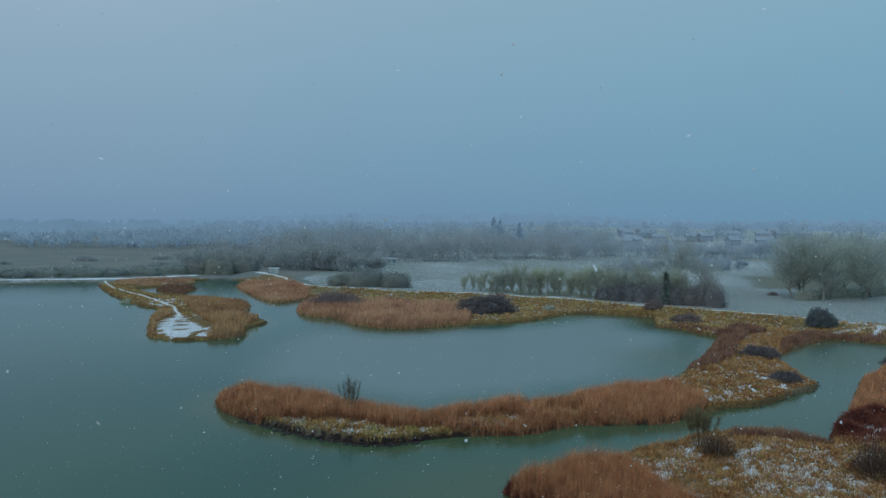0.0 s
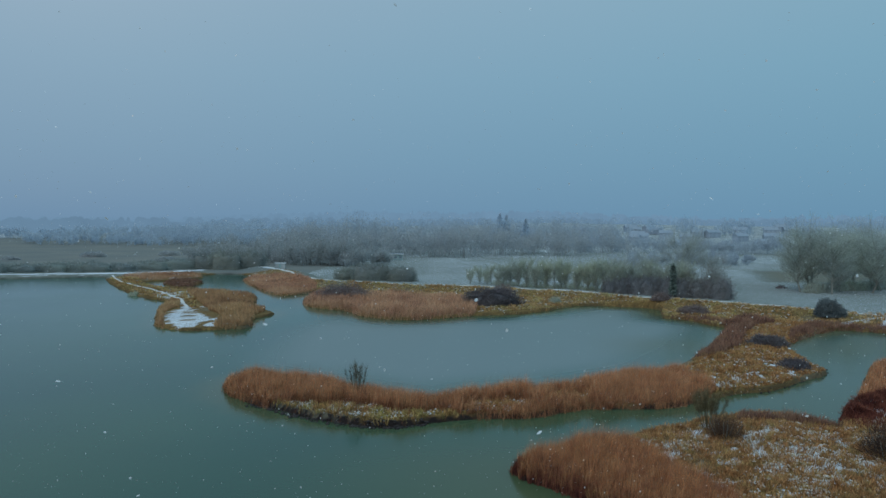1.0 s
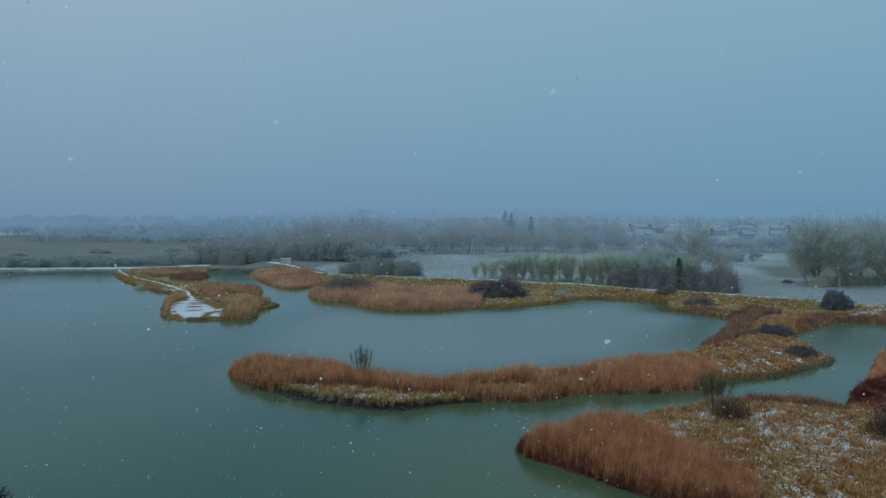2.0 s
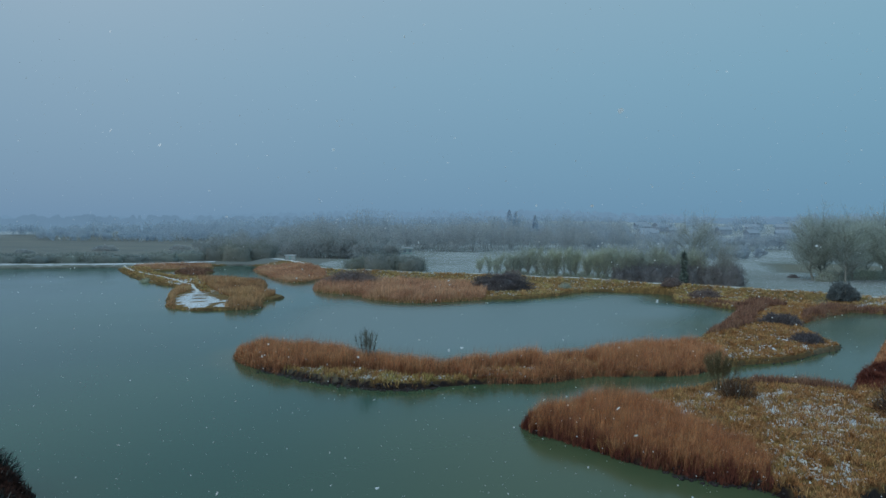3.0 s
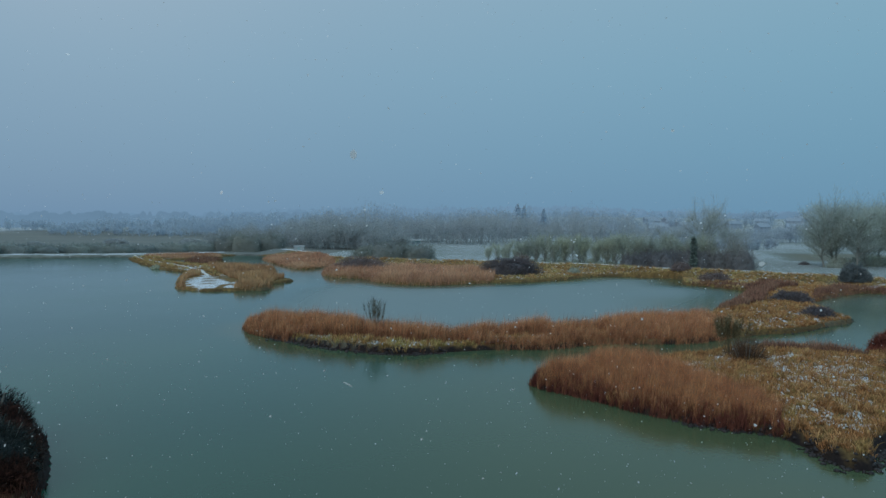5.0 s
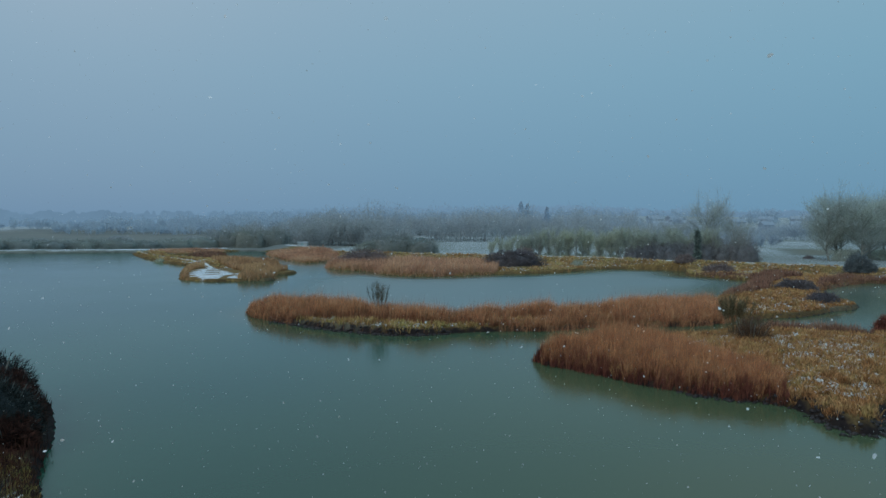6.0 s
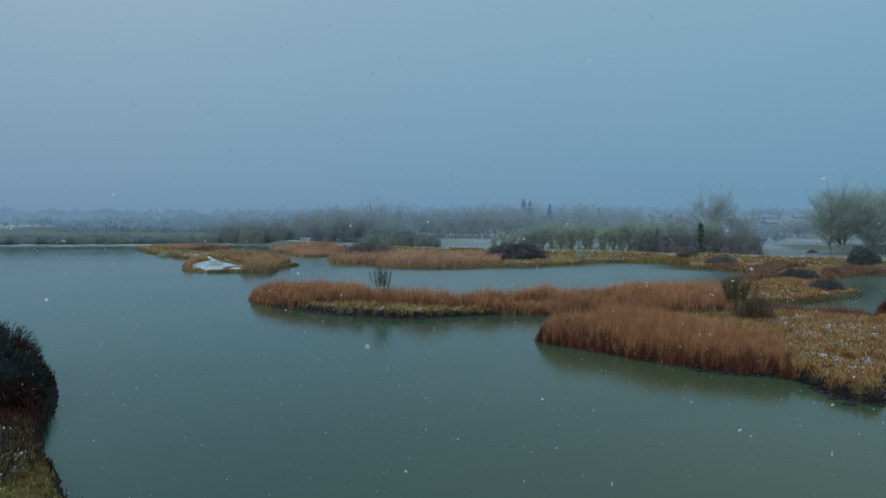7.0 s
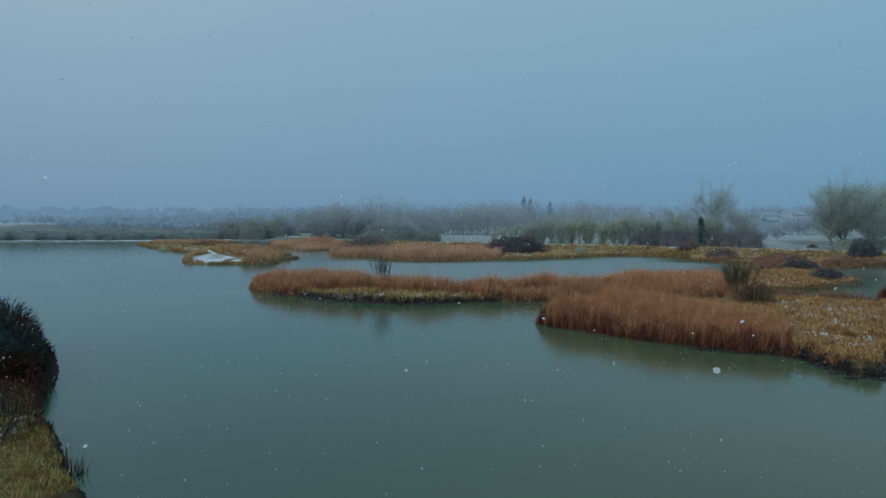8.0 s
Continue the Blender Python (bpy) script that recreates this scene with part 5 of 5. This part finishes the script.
def pavilion(x, y, turn):
    root = new("pavilion")
    root.matrix_basis = pose(x, y, float(ground_at(np.array([x]), np.array([y]))[0][0]) - 0.05, 0, 0, turn)
    part("wall", box((-7, 0, 0), (7, 7, 3.2), 0.03), M_GREEN_PAINT, root)
    part("roof", box((-7.8, -1.3, 3.2), (7.8, 7.6, 3.5), 0.06), M_ROOF_HAZED, root, "flat roof in the hazed snow colour")
    part("fascia", box((-7.85, -1.4, 3.1), (7.85, -1.3, 3.6), 0.02), M_WHITE, root, "white fascia board")
    for k in range(6):
        px = -7.2 + k * 2.88
        part("post", box((px - 0.1, -1.25, 0), (px + 0.1, -1.05, 3.2), 0.02), M_WHITE, root, "white veranda post")
    for k in range(5):
        px = -5.8 + k * 2.9
        window = part("window", box((px - 0.9, -0.06, 0.8), (px + 0.9, 0.02, 2.2), 0.02), M_WHITE, root, "white window frame")
        part("pane", box((px - 0.75, -0.09, 0.95), (px + 0.75, -0.05, 2.05)), M_DARK, window, "grey window pane")
    return tagged(root, "long low pavilion with white veranda and snowy roof", "building")


pavilion(-35, 362, 3)


def shed(x, y, turn):
    root = new("shed")
    root.matrix_basis = pose(x, y, float(ground_at(np.array([x]), np.array([y]))[0][0]) - 0.05, 0, 0, turn)
    part("wall", box((-2.2, -1.5, 0), (2.2, 1.5, 2.3), 0.03), M_WHITE, root)
    part("roof", box((-2.5, -1.8, 2.3), (2.5, 1.8, 2.55), 0.04), M_SNOW, root, "snow-covered flat roof")
    door = part("door", box((-0.5, -1.56, 0.05), (0.5, -1.48, 2.05), 0.02), M_GREEN_PAINT, root, "grey-green door")
    part("handle", box((0.32, -1.62, 0.98), (0.4, -1.55, 1.06), 0.01), M_DARK, door)
    return tagged(root, "small white shed with a snowy roof", "shed")


shed(-79, 291, 8)
shrub("bush", (111, 214), (4, 3, 1.3), 500, M_TWIG_DARK, "small dark bush alone on the snowy field", "bush", 69, (0.4, 0.1), 5, 0.03, 0.35)


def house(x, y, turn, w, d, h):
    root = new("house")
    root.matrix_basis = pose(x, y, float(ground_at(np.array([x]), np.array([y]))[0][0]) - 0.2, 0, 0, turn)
    part("wall", box((-w / 2, -d / 2, 0), (w / 2, d / 2, h), 0.02), M_WALL_HAZED, root)
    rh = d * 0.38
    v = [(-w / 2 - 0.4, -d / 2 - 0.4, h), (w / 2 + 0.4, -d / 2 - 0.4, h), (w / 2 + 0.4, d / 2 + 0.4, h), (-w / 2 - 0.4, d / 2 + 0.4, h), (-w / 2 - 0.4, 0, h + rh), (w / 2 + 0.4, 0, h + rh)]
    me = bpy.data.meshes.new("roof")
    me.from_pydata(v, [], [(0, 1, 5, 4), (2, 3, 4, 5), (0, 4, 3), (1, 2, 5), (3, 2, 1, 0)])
    part("roof", me, M_ROOF_HAZED, root, "snow-covered pitched roof")
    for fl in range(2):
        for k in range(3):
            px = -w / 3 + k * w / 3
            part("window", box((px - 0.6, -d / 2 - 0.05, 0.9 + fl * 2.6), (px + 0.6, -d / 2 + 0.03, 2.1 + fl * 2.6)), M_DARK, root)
    part("chimney", box((w * 0.3, -0.4, h + rh * 0.5), (w * 0.3 + 0.8, 0.4, h + rh + 1.0)), M_WALL_HAZED, root)
    return tagged(root, "distant house in haze-blue colours with a snowy roof", "house", "houses on the hillside")


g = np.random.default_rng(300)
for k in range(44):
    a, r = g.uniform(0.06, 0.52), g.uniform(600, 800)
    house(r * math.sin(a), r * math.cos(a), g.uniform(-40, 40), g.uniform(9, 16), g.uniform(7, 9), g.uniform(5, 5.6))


# ---- snow shower, and hill ridges that glow in haze colours ----
def snowfall(name, spots, size, label, seed):
    """Flakes in the air, each a small tilted scrap."""
    g = np.random.default_rng(seed)
    n = len(spots)
    a = g.normal(size=(n, 3)); a /= np.linalg.norm(a, axis=1, keepdims=True)
    b = np.cross(a, g.normal(size=(n, 3))); b /= np.linalg.norm(b, axis=1, keepdims=True)
    r = (size * g.uniform(0.6, 1.3, n))[:, None]
    w = np.arange(6) * np.pi / 3
    rim = g.uniform(0.55, 1.1, (n, 6, 1)) * r[:, None]
    v = (spots[:, None] + rim * (a[:, None] * np.cos(w)[None, :, None] + b[:, None] * np.sin(w)[None, :, None])).reshape(-1, 3)
    k = np.arange(n)[:, None] * 6
    me = array_mesh(name, v, quads=np.concatenate([k + np.array([[0, 1, 2, 3]]), k + np.array([[0, 3, 4, 5]])]))
    return tagged(part(name, me, M_FLAKE), label, "snowfall", kind="stuff")


def make_flake():
    m, n, l, b = material("snow_flake", 1.0, 0.0)
    b.inputs["Base Color"].default_value = (0.95, 0.965, 0.98, 1)
    t = n.new("ShaderNodeBsdfTranslucent")
    t.inputs["Color"].default_value = (0.95, 0.965, 0.98, 1)
    x = n.new("ShaderNodeMixShader")
    x.inputs[0].default_value = 0.75
    l.new(b.outputs[0], x.inputs[1]); l.new(t.outputs[0], x.inputs[2])
    l.new(x.outputs[0], n["Material Output"].inputs["Surface"])
    return m


M_FLAKE = make_flake()
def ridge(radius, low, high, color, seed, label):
    """A wooded hill line that glows, with haze put into its colour."""
    m = bpy.data.materials.new("haze_glow")
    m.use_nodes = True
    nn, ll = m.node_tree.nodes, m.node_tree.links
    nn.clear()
    # Emission carries the haze colour; no mist stands in the air.
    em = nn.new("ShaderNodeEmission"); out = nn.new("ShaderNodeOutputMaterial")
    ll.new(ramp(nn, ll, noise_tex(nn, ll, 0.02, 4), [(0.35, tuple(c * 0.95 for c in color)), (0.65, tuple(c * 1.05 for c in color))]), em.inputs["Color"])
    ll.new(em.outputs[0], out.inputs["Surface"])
    k = 1500
    a = np.linspace(-1.1, 1.1, k)
    x, y = radius * np.sin(a), radius * np.cos(a)
    g = np.random.default_rng(seed)
    mid, half, tall = g.uniform(-1.1, 1.1, 520) * radius, g.uniform(2, 8, 520), g.uniform(1, 7, 520)
    dome = 1 - ((a[:, None] * radius - mid) / half) ** 2
    crowns = np.max(np.sqrt(np.clip(dome, 0, 1)) * tall, 1) + value_noise(a * radius, a * 0, 6, seed + 5, 2) * 2
    top = low + (high - low) * value_noise(a * radius, a * 0, 340, seed + 11, 2) * np.exp(-((a - 0.15) / 0.75) ** 2) + crowns
    v = np.concatenate([np.stack([x, y, np.full(k, -2.0)], 1), np.stack([x, y, top], 1), np.stack([x * 1.04, y * 1.04, top - 6], 1)])
    i = np.arange(k - 1)
    q = np.concatenate([np.stack([i, i + 1, i + 1 + k, i + k], 1), np.stack([i + k, i + k + 1, i + 2 * k + 1, i + 2 * k], 1)])
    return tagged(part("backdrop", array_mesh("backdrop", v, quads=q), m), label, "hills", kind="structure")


ridge(930, 18, 34, (0.134, 0.234, 0.346), 410, "wooded slope glowing in a painted haze colour")
ridge(1250, 20, 50, (0.150, 0.264, 0.392), 420, "far hill line glowing in a paler painted haze colour")

# flakes drifting in the air over the lake
g = np.random.default_rng(430)
n = 10500
air = np.stack([g.uniform(-24, 24, n), g.uniform(2.5, 34, n), g.uniform(0.4, 27, n)], 1)
snowfall("snowfall", air, 0.007 + 0.022 * g.random(n) ** 1.8, "scattered snowflakes falling over the lake", 431)
